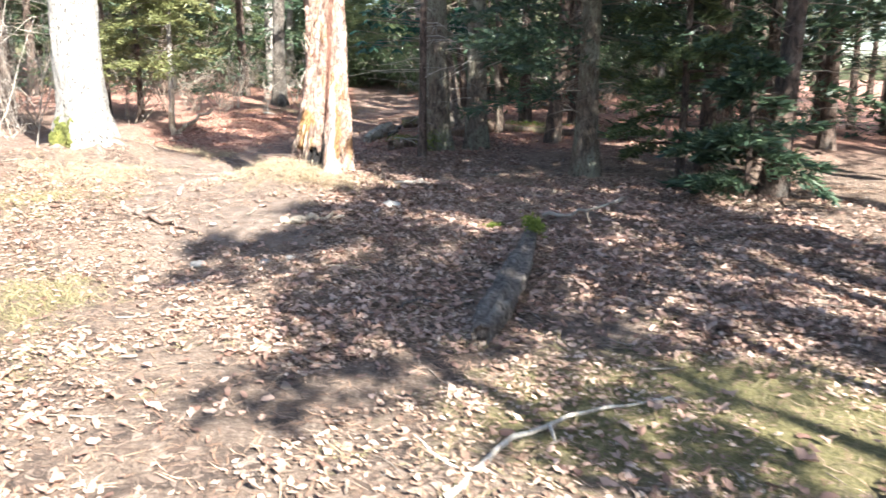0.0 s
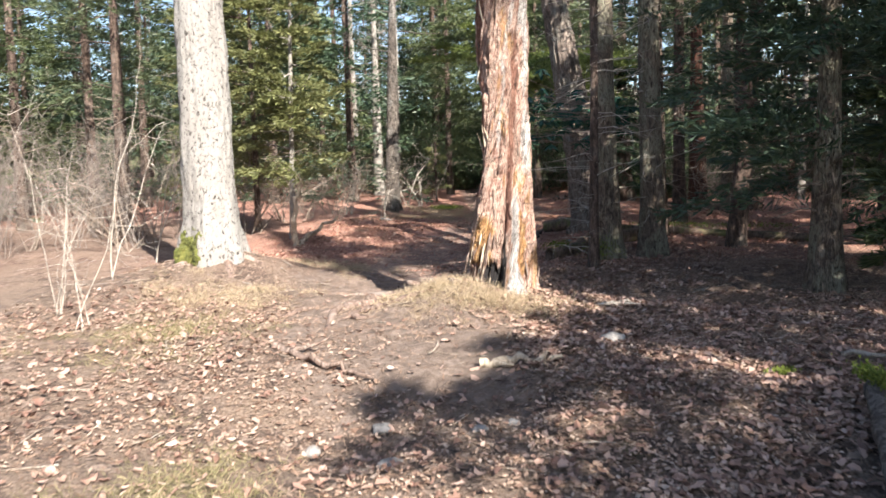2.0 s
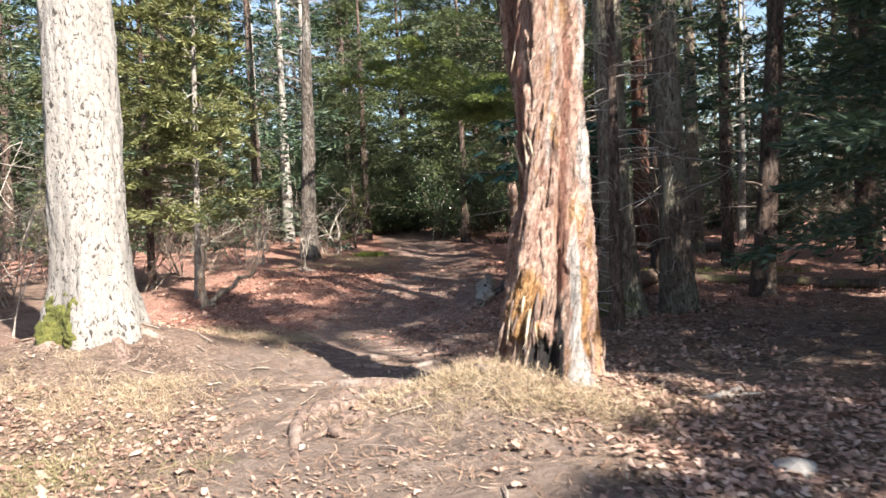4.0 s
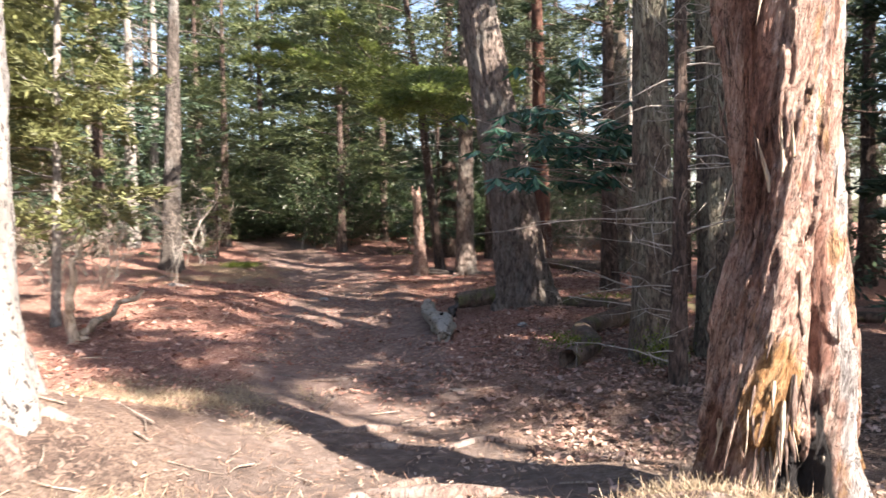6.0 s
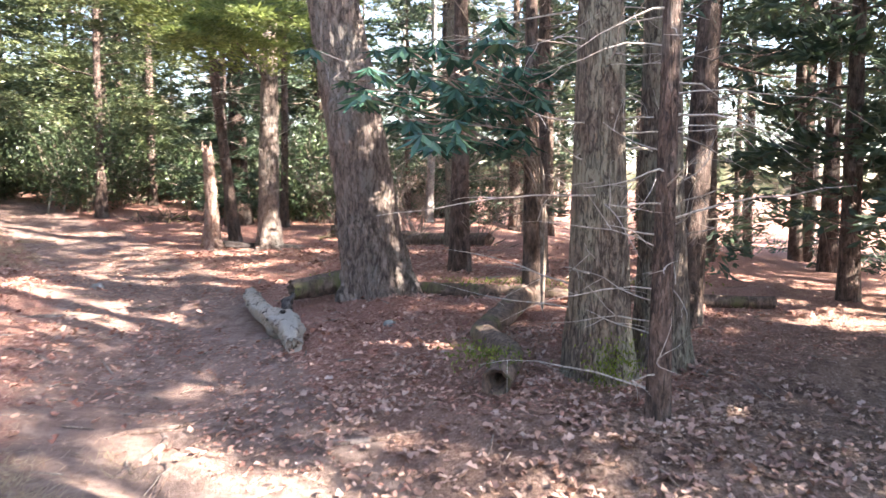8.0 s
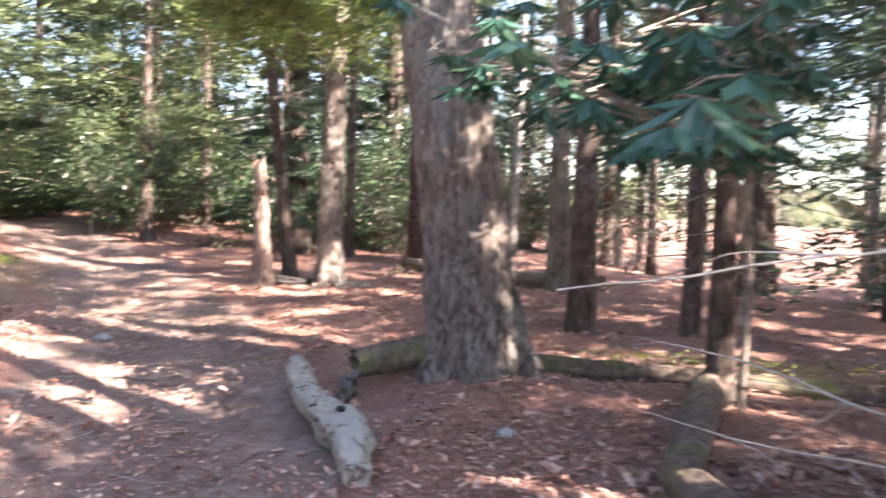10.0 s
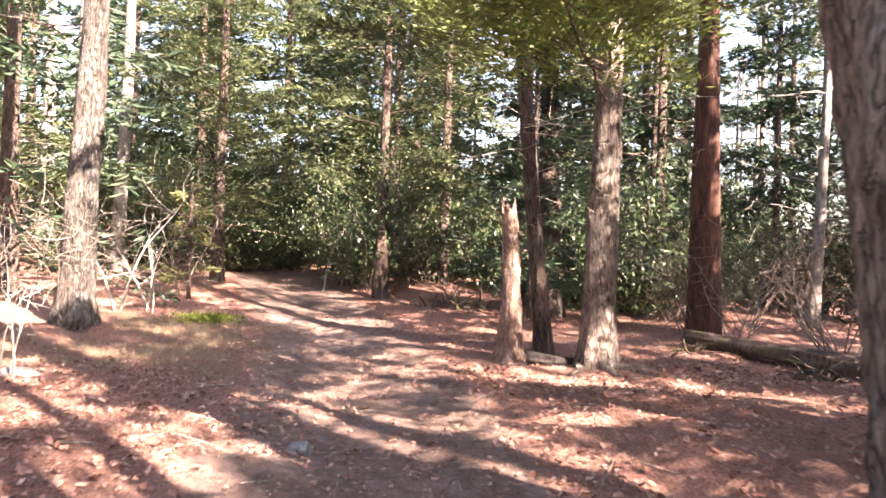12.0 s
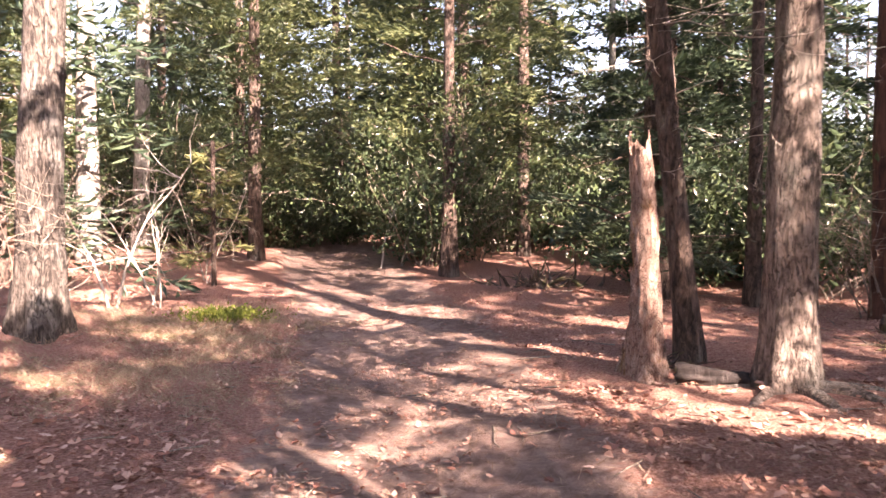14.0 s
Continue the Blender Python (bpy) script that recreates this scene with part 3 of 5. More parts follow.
def bare_tree(x, y, label, r=0.1, h=9.0, lean=(0, 0), bow=(0, 0), bark_m=None, seed=0, z0=2.0, spread=1.8, boughs=26, sides=16, rings=26, ridge=0.02, flare=0.3, group="", category="tree"):
    e = put(thing("bare_tree", (0, 0, 0), label, category, group), x, y)
    part("trunk", trunk_mesh("trunk", bark_m or M_GREY, h, r, 0.02, lean, bow, sides, rings, flare, 4, ridge, seed), e)
    if group:
        tagged(part("branchwork", bough_mesh("branchwork", seed + 30, bark_m or M_GREY, h, z0, spread, boughs, 0.02, lean, bow, None, 0.04, 4), e), kind="stuff")
        return e
    for k in range(boughs):
        z = z0 + (h * 0.95 - z0) * (k + 0.5) / boughs
        part("branch", bough_mesh("branch", seed * 40 + k, bark_m or M_GREY, h, z, spread, 1, 0.02, lean, bow, z + 0.1, 0.04, 4), e)
    return e


def root_part(e, rng, x, y, ang, start, L, r, material):
    """One surface root that leaves the foot and dives into the ground."""
    p = wander(rng, (math.cos(ang) * start, math.sin(ang) * start, 0), (math.cos(ang), math.sin(ang), 0), L, 9, 0.12)
    p[:, 2] = land(p[:, 0] + x, p[:, 1] + y) - float(land(x, y)) + np.linspace(0.0, -r * 1.2, 10)
    b = Builder()
    tube(b, p, np.linspace(r, r * 0.4, 10), 8)
    part("root", b.mesh("root", material), e)


def big_oak():
    e = put(thing("oak_tree", (0, 0, 0), "large pale grey oak trunk with flaky bark and a mossy foot", "tree"), -5.15, 11.25, 0.02)
    part("trunk", trunk_mesh("trunk", M_OAK, 12.0, 0.355, 0.12, (-0.015, 0), (0, 0), 96, 150, 0.42, 6, 0.035, 3, 0.3, 0.3), e)
    for k in range(16):
        z = 5 + k * 0.4
        part("limb", bough_mesh("limb", 310 + k, M_OAK, 12, z, 4.0, 1, 0.06, (-0.015, 0), (0, 0), z + 0.1, 0.04, 8, 6), e)
    # moss: an uneven cushion that hugs the foot on its shaded front
    rng = np.random.RandomState(3)
    ph, ph2 = rng.uniform(0, 6.28, 2)
    aa, zz = np.meshgrid(np.linspace(math.pi * 1.08, math.pi * 1.62, 60), np.linspace(-0.12, 0.36, 44))
    rad = 0.355 * (1 + 0.42 * np.exp(-np.maximum(zz, 0) / 0.3) * (0.55 + 0.45 * np.sin(6 * aa + ph2)))
    fade = 1.15 - 2.1 * np.hypot((aa - math.pi * 1.34) / 0.85, np.maximum(zz - 0.02, 0) / 0.36)
    lump = np.array([[1.2 * noise.noise(Vector((p * 4, q * 9, 3))) + 0.8 * noise.noise(Vector((p * 11, q * 26, 7))) for p, q in zip(r1, r2)] for r1, r2 in zip(aa, zz)])
    rad = rad - 0.008 + 0.022 * np.clip(fade * 1.6 + lump * 1.3, -1.6, 1) + 0.008 * lump
    v = np.stack([np.cos(aa) * rad, np.sin(aa) * rad, zz], -1).reshape(-1, 3)
    ii = np.arange(43)[:, None] * 60
    jj = np.arange(59)[None, :]
    part("moss", mesh_of("moss", v, np.stack([ii + jj, ii + jj + 1, ii + jj + 61, ii + jj + 60], -1).reshape(-1, 4), M_MOSSBED), e, "bright green moss on the foot")
    rng = np.random.RandomState(12)
    for ang, L, r in ((-2.3, 0.75, 0.07), (-0.75, 1.1, 0.065), (-0.2, 0.9, 0.06), (0.9, 0.9, 0.06), (2.6, 1.0, 0.06)):
        root_part(e, rng, -5.15, 11.25, ang, 0.36, L, r, M_ROOT)


def bell(u, wide):
    return math.exp(-((u / wide) ** 2))


def turned(a):
    return (a + math.pi) % (2 * math.pi) - math.pi


def dead_snag():
    """The barkless rotten trunk: a twisting torn ridge, a bleached rib with a splayed foot, a hollow between and a charred cleft."""
    e = put(thing("dead_snag", (0, 0, 0), "barkless rotting tree snag, orange-brown wood with charred foot", "dead tree"), -1.43, 9.35, 0.02)
    sides, rings, h = 220, 280, 5.2
    z = np.linspace(-0.3, h, rings)
    a = np.linspace(0, 2 * math.pi, sides, endpoint=False)
    rad = np.empty((rings, sides))
    keys = {k: np.zeros((rings, sides), np.float32) for k in ("rot", "orange", "pale", "char")}
    for i, zz in enumerate(z):
        base = float(np.interp(zz, [-0.3, 0, 0.3, 0.7, 1.15, 1.5, 2.4, 5.2], [0.31, 0.3, 0.28, 0.255, 0.215, 0.225, 0.25, 0.2]))
        for j, aa in enumerate(a):
            t = aa - 0.55 * zz
            u = Vector((math.cos(t), math.sin(t), 0))
            c = u * 1.5 + Vector((5, 2, zz * 0.5))
            fl = noise.noise(c) * 0.16 + noise.noise(c * 2.3) * 0.1
            torn = noise.noise(u * 2.6 + Vector((7, 0, zz * 0.8))) + 0.3 * noise.noise(u * 9 + Vector((0, 0, zz * 4))) + 0.16 * noise.noise(u * 20 + Vector((0, 0, zz * 7)))
            plate = 0.13 * float(ramp(-0.03, 0.03, torn)) + 0.09 * float(ramp(0.22, 0.27, torn)) - 0.1
            grain = abs(noise.noise(u * 8 + Vector((0, 0, zz * 1.6)))) * 0.07 + abs(noise.noise(u * 17 + Vector((3, 1, zz * 3)))) * 0.06 + noise.noise(u * 26 + Vector((0, 5, zz * 12))) * 0.03
            wob = 0.16 * noise.noise(Vector((0, 2, zz * 2.4))) + 0.06 * noise.noise(Vector((5, 0, zz * 8)))
            du = turned(aa - (-2.35 + 0.5 * (zz - 0.35)) - wob)
            dr = turned(aa - (-1.2 + 0.05 * zz) + wob * 0.6)
            dc = turned(aa - (-1.68 + 0.33 * zz) - wob * 0.8)
            rag = 0.1 * noise.noise(Vector((aa * 9, zz * 3, 1))) + 0.06 * noise.noise(Vector((aa * 22, 3, zz * 9)))
            ridge = 0.26 * float(ramp(-0.62, -0.5, du + 1.2 * rag)) * float(ramp(0.62, 0.2, du)) * float(ramp(0.24 + rag, 0.36 + rag, zz))
            rib = 0.17 * bell(dr, 0.24) * float(ramp(1.25, 0.85, zz)) + 0.42 * bell(dr - 0.12, 0.3) * float(ramp(0.38, -0.12, zz))
            hollow = -0.34 * bell(dc, 0.24) * (0.55 + 0.45 * bell(zz - 1.5, 0.5)) - 0.12 * bell(dc, 0.16) * float(ramp(0.5, 0.0, zz))
            left = -0.12 * bell(turned(aa - 3.3), 0.6) * float(ramp(1.0, 1.3, zz)) + 0.22 * bell(turned(aa - 3.35), 0.7) * float(ramp(1.2, 0.7, zz))
            cleft = -0.2 * bell(turned(aa + 1.95), 0.34) * float(ramp(0.34 + rag, 0.2 + rag, zz))
            foot = 0.22 * math.exp(-max(zz, 0) / 0.22) * (0.5 + 0.5 * math.sin(3 * aa + 0.6))
            rad[i, j] = base * (1 + fl + plate - grain + max(ridge + rib + hollow + left + cleft, -0.4) + foot)
            keys["char"][i, j] = bell(turned(aa + 1.9), 0.42) * float(ramp(0.36 + rag, 0.2 + rag, zz)) + 0.7 * bell(dc, 0.1) * float(ramp(0.75, 0.4, zz))
            keys["orange"][i, j] = 0.85 * bell(du, 0.42) * float(ramp(0.95, 0.55, zz)) * float(ramp(0.2, 0.3, zz)) + 0.8 * bell(dr - 0.22, 0.16) * float(ramp(0.9, 0.7, zz)) * float(ramp(0.1, 0.2, zz))
            keys["pale"][i, j] = 0.95 * bell(dr + 0.05, 0.15) * float(ramp(1.1, 0.8, zz)) + 0.9 * bell(dr - 0.1, 0.34) * float(ramp(0.22, 0.05, zz)) + 0.62 * bell(turned(aa + 0.5), 0.3) * float(ramp(0.9, 1.2, zz)) + 0.5 * bell(du, 0.14) * float(ramp(1.0, 1.4, zz))
            keys["rot"][i, j] = 0.75 * bell(dc, 0.2) * float(ramp(0.4, 0.7, zz)) + 0.75 * bell(turned(aa - 3.55), 0.65) * float(ramp(1.0, 1.3, zz)) + 0.6 * bell(turned(aa - 3.2), 0.5) * float(ramp(0.8, 0.4, zz))
    cx = 0.02 * z + 0.03 * np.sin(z * 1.6)
    v = np.stack([cx[:, None] + np.cos(a) * rad, np.sin(a) * rad, np.repeat(z[:, None], sides, 1) + (z[:, None] > 4.6) * np.sin(a * 7) * 0.2], -1)
    me = mesh_of("trunk", v.reshape(-1, 3), ring_faces(rings, sides), M_SNAG)
    for key, val in keys.items():
        me.attributes.new(key, "FLOAT", "POINT").data.foreach_set("value", val.ravel())
    spin = a[None, :] - 0.75 * z[:, None]
    grain = np.stack([np.cos(spin) * rad, np.sin(spin) * rad, np.repeat(z[:, None], sides, 1)], -1)
    me.attributes.new("grain", "FLOAT_VECTOR", "POINT").data.foreach_set("vector", grain.ravel().astype(np.float32))
    part("trunk", me, e)
    # slivers that have sprung loose along the torn edges and hang as a fringe over the cleft
    rng = np.random.RandomState(5)
    for k in range(70):
        fringe = k < 34
        aa = rng.normal(-2.25, 0.3) if fringe else rng.uniform(0, 6.28)
        zz = rng.uniform(0.24, 0.62) if fringe else rng.uniform(0.05, 2.6)
        i, j = int(np.searchsorted(z, zz)), int((aa % (2 * math.pi)) / (2 * math.pi) * sides) % sides
        p = v[i, j] + np.array([math.cos(aa), math.sin(aa), 0]) * 0.004
        q = wander(rng, p, (math.cos(aa) * 0.16 - 0.1, math.sin(aa) * 0.16, -1 if fringe else rng.choice([-1, 1])), rng.uniform(0.08, 0.26), 4, 0.08)
        b = Builder()
        tube(b, q, np.array([0.6, 1, 0.8, 0.5, 0.1]) * rng.uniform(0.005, 0.013), 5)
        part("splinter", b.mesh("splinter", M_PALEWOOD if rng.rand() < 0.4 else M_ROOT), e)


def big_maple():
    lean, bow = (-0.17, 0.0), (0, 0)
    e = put(thing("maple_tree", (0, 0, 0), "thick leaning tree trunk with furrowed grey-brown bark", "tree"), 0.12, 16.15, 0.02)
    part("trunk", trunk_mesh("trunk", M_MAPLE, 12, 0.33, 0.1, lean, bow, 110, 150, 0.5, 5, 0.05, 7, 0.3, 0.35), e)
    for k in range(16):
        z = 4.5 + k * 0.42
        part("limb", bough_mesh("limb", 330 + k, M_MAPLE, 12, z, 3.0, 1, 0.04, lean, bow, z + 0.1, 0.03, 6), e)
    rng = np.random.RandomState(2)
    for ang, L, r in ((-1.0, 1.3, 0.05), (-0.4, 1.0, 0.06), (-2.3, 0.6, 0.06), (0.5, 1.0, 0.06), (2.2, 0.8, 0.06)):
        root_part(e, rng, 0.12, 16.15, ang, 0.36, L, r, M_MAPLE)


big_oak()
dead_snag()
big_maple()

SPRUCE = "slender spruce trunk with lichened bark and dead twigs"
spruce = conifer(-0.08, 12.6, SPRUCE, 0.21, 12, (-0.01, 0.0), (0, 0), M_SPRUCE, M_HEMSHADE, 5.6, 1.9, 24, 90, 30, (0.4, 3.6), 1.3, 101, 40, 60, near=True)
conifer(0.55, 12.6, SPRUCE, 0.185, 12, (-0.01, 0.01), (0, 0), M_SPRUCE, M_HEMSHADE, 5.4, 2.0, 24, 90, 28, (0.5, 3.6), 1.2, 102, 36, 50, near=True)
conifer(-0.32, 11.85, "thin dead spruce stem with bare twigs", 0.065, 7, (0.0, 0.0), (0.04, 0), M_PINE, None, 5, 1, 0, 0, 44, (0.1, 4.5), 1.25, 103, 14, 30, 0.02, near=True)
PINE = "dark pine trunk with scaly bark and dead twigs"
conifer(1.82, 9.9, PINE, 0.18, 5.6, (0.01, 0), (0, 0), M_SPRUCE, M_HEMSHADE, 1.1, 1.9, 60, 120, 30, (0.4, 2.5), 1.1, 111)
conifer(3.75, 8.75, PINE, 0.15, 7.2, (0.05, 0), (0, 0), M_PINE, M_HEMSHADE, 2.6, 1.7, 40, 80, 20, (0.6, 2.5), 1.0, 112)
conifer(3.8, 11.0, PINE, 0.19, 13.0, (0.0, 0), (0, 0), M_PINE, M_HEMSHADE, 2.6, 2.1, 44, 80, 26, (0.6, 2.5), 1.0, 113)
conifer(1.9, 13.5, PINE, 0.13, 13, (0.06, 0), (0.1, 0), M_PINE, M_HEMSHADE, 2.2, 2.0, 42, 110, 26, (0.5, 3), 1.1, 114)
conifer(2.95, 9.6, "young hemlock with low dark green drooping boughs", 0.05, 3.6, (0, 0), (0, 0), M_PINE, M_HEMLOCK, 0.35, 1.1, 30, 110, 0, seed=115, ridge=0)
conifer(3.3, 8.35, "young hemlock with low dark green drooping boughs", 0.03, 1.5, (0, 0), (0, 0), M_PINE, M_HEMSHADE, 0.15, 0.9, 26, 90, 0, seed=128, ridge=0)
conifer(1.05, 14.7, "thin dark leaning pine stem", 0.085, 8, (-0.03, 0), (0.05, 0), M_PINE, M_HEMSHADE, 3.5, 1.3, 12, 80, 26, (0.8, 4), 0.9, 116)
conifer(1.78, 17.05, PINE, 0.13, 11, (0.0, 0), (0, 0), M_PINE, M_PINEN, 3.8, 1.8, 24, 80, 36, (0.6, 4), 1.1, 117)
conifer(2.75, 16.6, PINE, 0.10, 10, (0.01, 0), (0, 0), M_PINE, M_PINEN, 3.8, 1.6, 22, 80, 36, (0.6, 4), 1.0, 118)
conifer(3.3, 19.5, PINE, 0.16, 12, (0.0, 0), (0, 0), M_SPRUCE, M_PINEN, 4, 1.9, 18, 80, 30, (0.8, 4), 1.1, 119)
slim_pine = conifer(0.66, 22.8, "leaning slim pine trunk beside the trail", 0.115, 11, (-0.13, 0), (0.1, 0), M_PINE, M_PINEN, 4.0, 1.9, 44, 80, 20, (1.5, 4.5), 1.2, 120, 30, 50, near=True)


def green_boughs(e, h, lean, bow, specs, seed, material):
    """Long living boughs that reach out over the trail, each a part of its own."""
    rng = np.random.RandomState(seed)
    for z, a, L, sag in specs:
        pts = wander(rng, line_at(h, lean, bow, z), (math.cos(a), math.sin(a), 0.12), L, 9, 0.07, sag)
        b = Builder()
        tube(b, pts, np.linspace(0.02, 0.004, 10), 5)
        bough = part("bough", b.mesh("bough", M_PINE), e)
        f = Builder()
        spray(f, rng, pts, 0.11, 0.028, int(480 * L), L * 0.22)
        part("needles", f.mesh("needles", material, False), bough, "needles in a sunlit yellow-green colour")


green_boughs(slim_pine, 11, (-0.13, 0), (0.1, 0), [(3.6, 3.3, 2.6, -0.03), (4.0, 3.7, 3.2, -0.04), (4.6, 3.5, 3.6, -0.04), (5.2, 3.2, 3.8, -0.04), (5.6, 3.6, 4.0, -0.05)], 61, M_HEMLOCK)
straight_pine = conifer(0.92, 21.75, "straight pine trunk with pale scaly bark", 0.185, 13, (0.015, 0), (0, 0), M_MAPLE, M_PINEN, 4.2, 2.0, 44, 80, 26, (1.6, 4.5), 1.3, 121, 50, 70, 0.045, flare=0.5, near=True)
# these boughs take the lighter needles, coloured as if the sun reached them
green_boughs(straight_pine, 13, (0.015, 0), (0, 0), [(2.9, 4.1, 5.0, -0.02), (3.2, 3.9, 5.6, -0.02), (3.3, 4.25, 5.6, -0.03), (3.3, 3.65, 5.0, -0.03), (3.6, 4.0, 6.2, -0.03), (3.8, 4.15, 6.0, -0.03), (4.0, 3.8, 5.6, -0.03), (3.5, 4.4, 4.6, -0.03)], 62, M_HEMSUN)
conifer(3.75, 24.5, "straight reddish-brown pine trunk", 0.25, 14, (-0.008, 0), (0, 0), M_RED, M_PINEN, 4.5, 2.3, 50, 80, 14, (2.5, 5), 1.2, 122, 40, 50, 0.02, flare=0.15)
conifer(1.0, 31.0, PINE, 0.13, 12, (-0.005, 0), (0, 0), M_PINE, M_PINEN, 4.0, 2.0, 44, 80, 24, (1, 4.5), 1.2, 123)
conifer(2.4, 37.0, PINE, 0.2, 12, (0.0, 0), (0, 0), M_PINE, M_PINEN, 4.5, 2.2, 44, 80, 20, (1, 4.5), 1.2, 124)
conifer(2.75, 25.7, PINE, 0.1, 11, (0.01, 0), (0, 0), M_PINE, M_PINEN, 4.0, 1.7, 36, 80, 24, (1, 4.5), 1.2, 125)
conifer(2.0, 26.5, "dark curved pine trunk with forked limbs", 0.24, 12, (0.05, 0), (-0.35, 0), M_PINE, M_PINEN, 4.5, 2.4, 44, 80, 22, (1, 5), 1.6, 126)
conifer(5.5, 29.5, PINE, 0.14, 12, (0.0, 0), (0, 0), M_PINE, M_PINEN, 4.0, 2.0, 40, 80, 20, (1, 4), 1.2, 127)
bare_tree(-4.98, 23.95, "rough-barked tree trunk with pale lichen patches", 0.225, 11, (0.03, 0), (0, 0), M_LEFTTREE, 131, 3.5, 2.2, 26, 44, 60, 0.05, 0.5)
bare_tree(-6.4, 29.5, "smooth grey beech trunk", 0.2, 12, (0, 0), (0, 0), M_GREY, 132, 4, 2.5, 28)
bare_tree(-5.95, 30.8, "grey tree trunk with slender limbs", 0.17, 12, (0.0, 0), (0.1, 0), M_GREY, 133, 3, 2.5, 28)
bare_tree(-8.0, 33.0, "grey tree trunk in the woods", 0.2, 12, (0.0, 0), (0, 0), M_GREY, 135, 3, 2.5, 30)
conifer(-5.75, 16.6, "young hemlock with yellow-green drooping boughs", 0.055, 5.5, (0.03, 0), (0, 0), M_GREY, M_HEMYOUNG, 1.3, 1.4, 44, 110, 14, (0.8, 2), 0.7, 141, ridge=0)
conifer(-7.0, 18.2, "young hemlock with yellow-green drooping boughs", 0.07, 6.5, (0, 0), (0, 0), M_PINE, M_HEMYOUNG, 0.8, 1.8, 60, 110, 14, (0.5, 2), 0.9, 142, ridge=0)
conifer(-10.0, 18.1, PINE, 0.16, 11, (0.0, 0), (0, 0), M_PINE, M_PINEN, 3.0, 1.8, 40, 80, 26, (0.8, 3), 1.2, 143)
conifer(-11.8, 20.0, PINE, 0.15, 11, (0.0, 0), (0, 0), M_PINE, M_PINEN, 3.0, 1.8, 40, 80, 26, (0.8, 3), 1.2, 144)
conifer(-13.6, 19.8, PINE, 0.15, 11, (0.0, 0), (0, 0), M_PINE, M_PINEN, 3.0, 1.8, 40, 80, 26, (0.8, 3), 1.2, 145)
conifer(-8.6, 20.2, "young hemlock with yellow-green drooping boughs", 0.08, 7, (0, 0), (0, 0), M_PINE, M_HEMYOUNG, 0.7, 1.9, 60, 100, 14, (0.5, 2), 0.9, 146, ridge=0)
conifer(-0.7, 28.6, "hemlock with sunlit yellow-green boughs above the trail", 0.13, 9, (0, 0), (0, 0), M_PINE, M_HEMLOCK, 2.0, 2.6, 66, 130, 14, (0.5, 2), 0.9, 147)
conifer(-3.9, 30.4, "hemlock with sunlit yellow-green boughs above the trail", 0.14, 9.5, (0, 0), (0, 0), M_PINE, M_HEMLOCK, 1.6, 2.4, 66, 120, 14, (0.5, 2), 0.9, 148)
conifer(-4.1, 27.6, "young hemlock with yellow-green drooping boughs", 0.03, 2.0, (0, 0), (0, 0), M_PINE, M_HEMYOUNG, 0.3, 0.8, 14, 26, 12, (0.2, 1.8), 0.7, seed=149, ridge=0)
conifer(1.5, 26.0, "hemlock sapling among the pine trunks", 0.06, 5.0, (0, 0), (0, 0), M_PINE, M_HEMSHADE, 0.5, 1.5, 50, 100, 0, seed=150, ridge=0)


FOREST = []


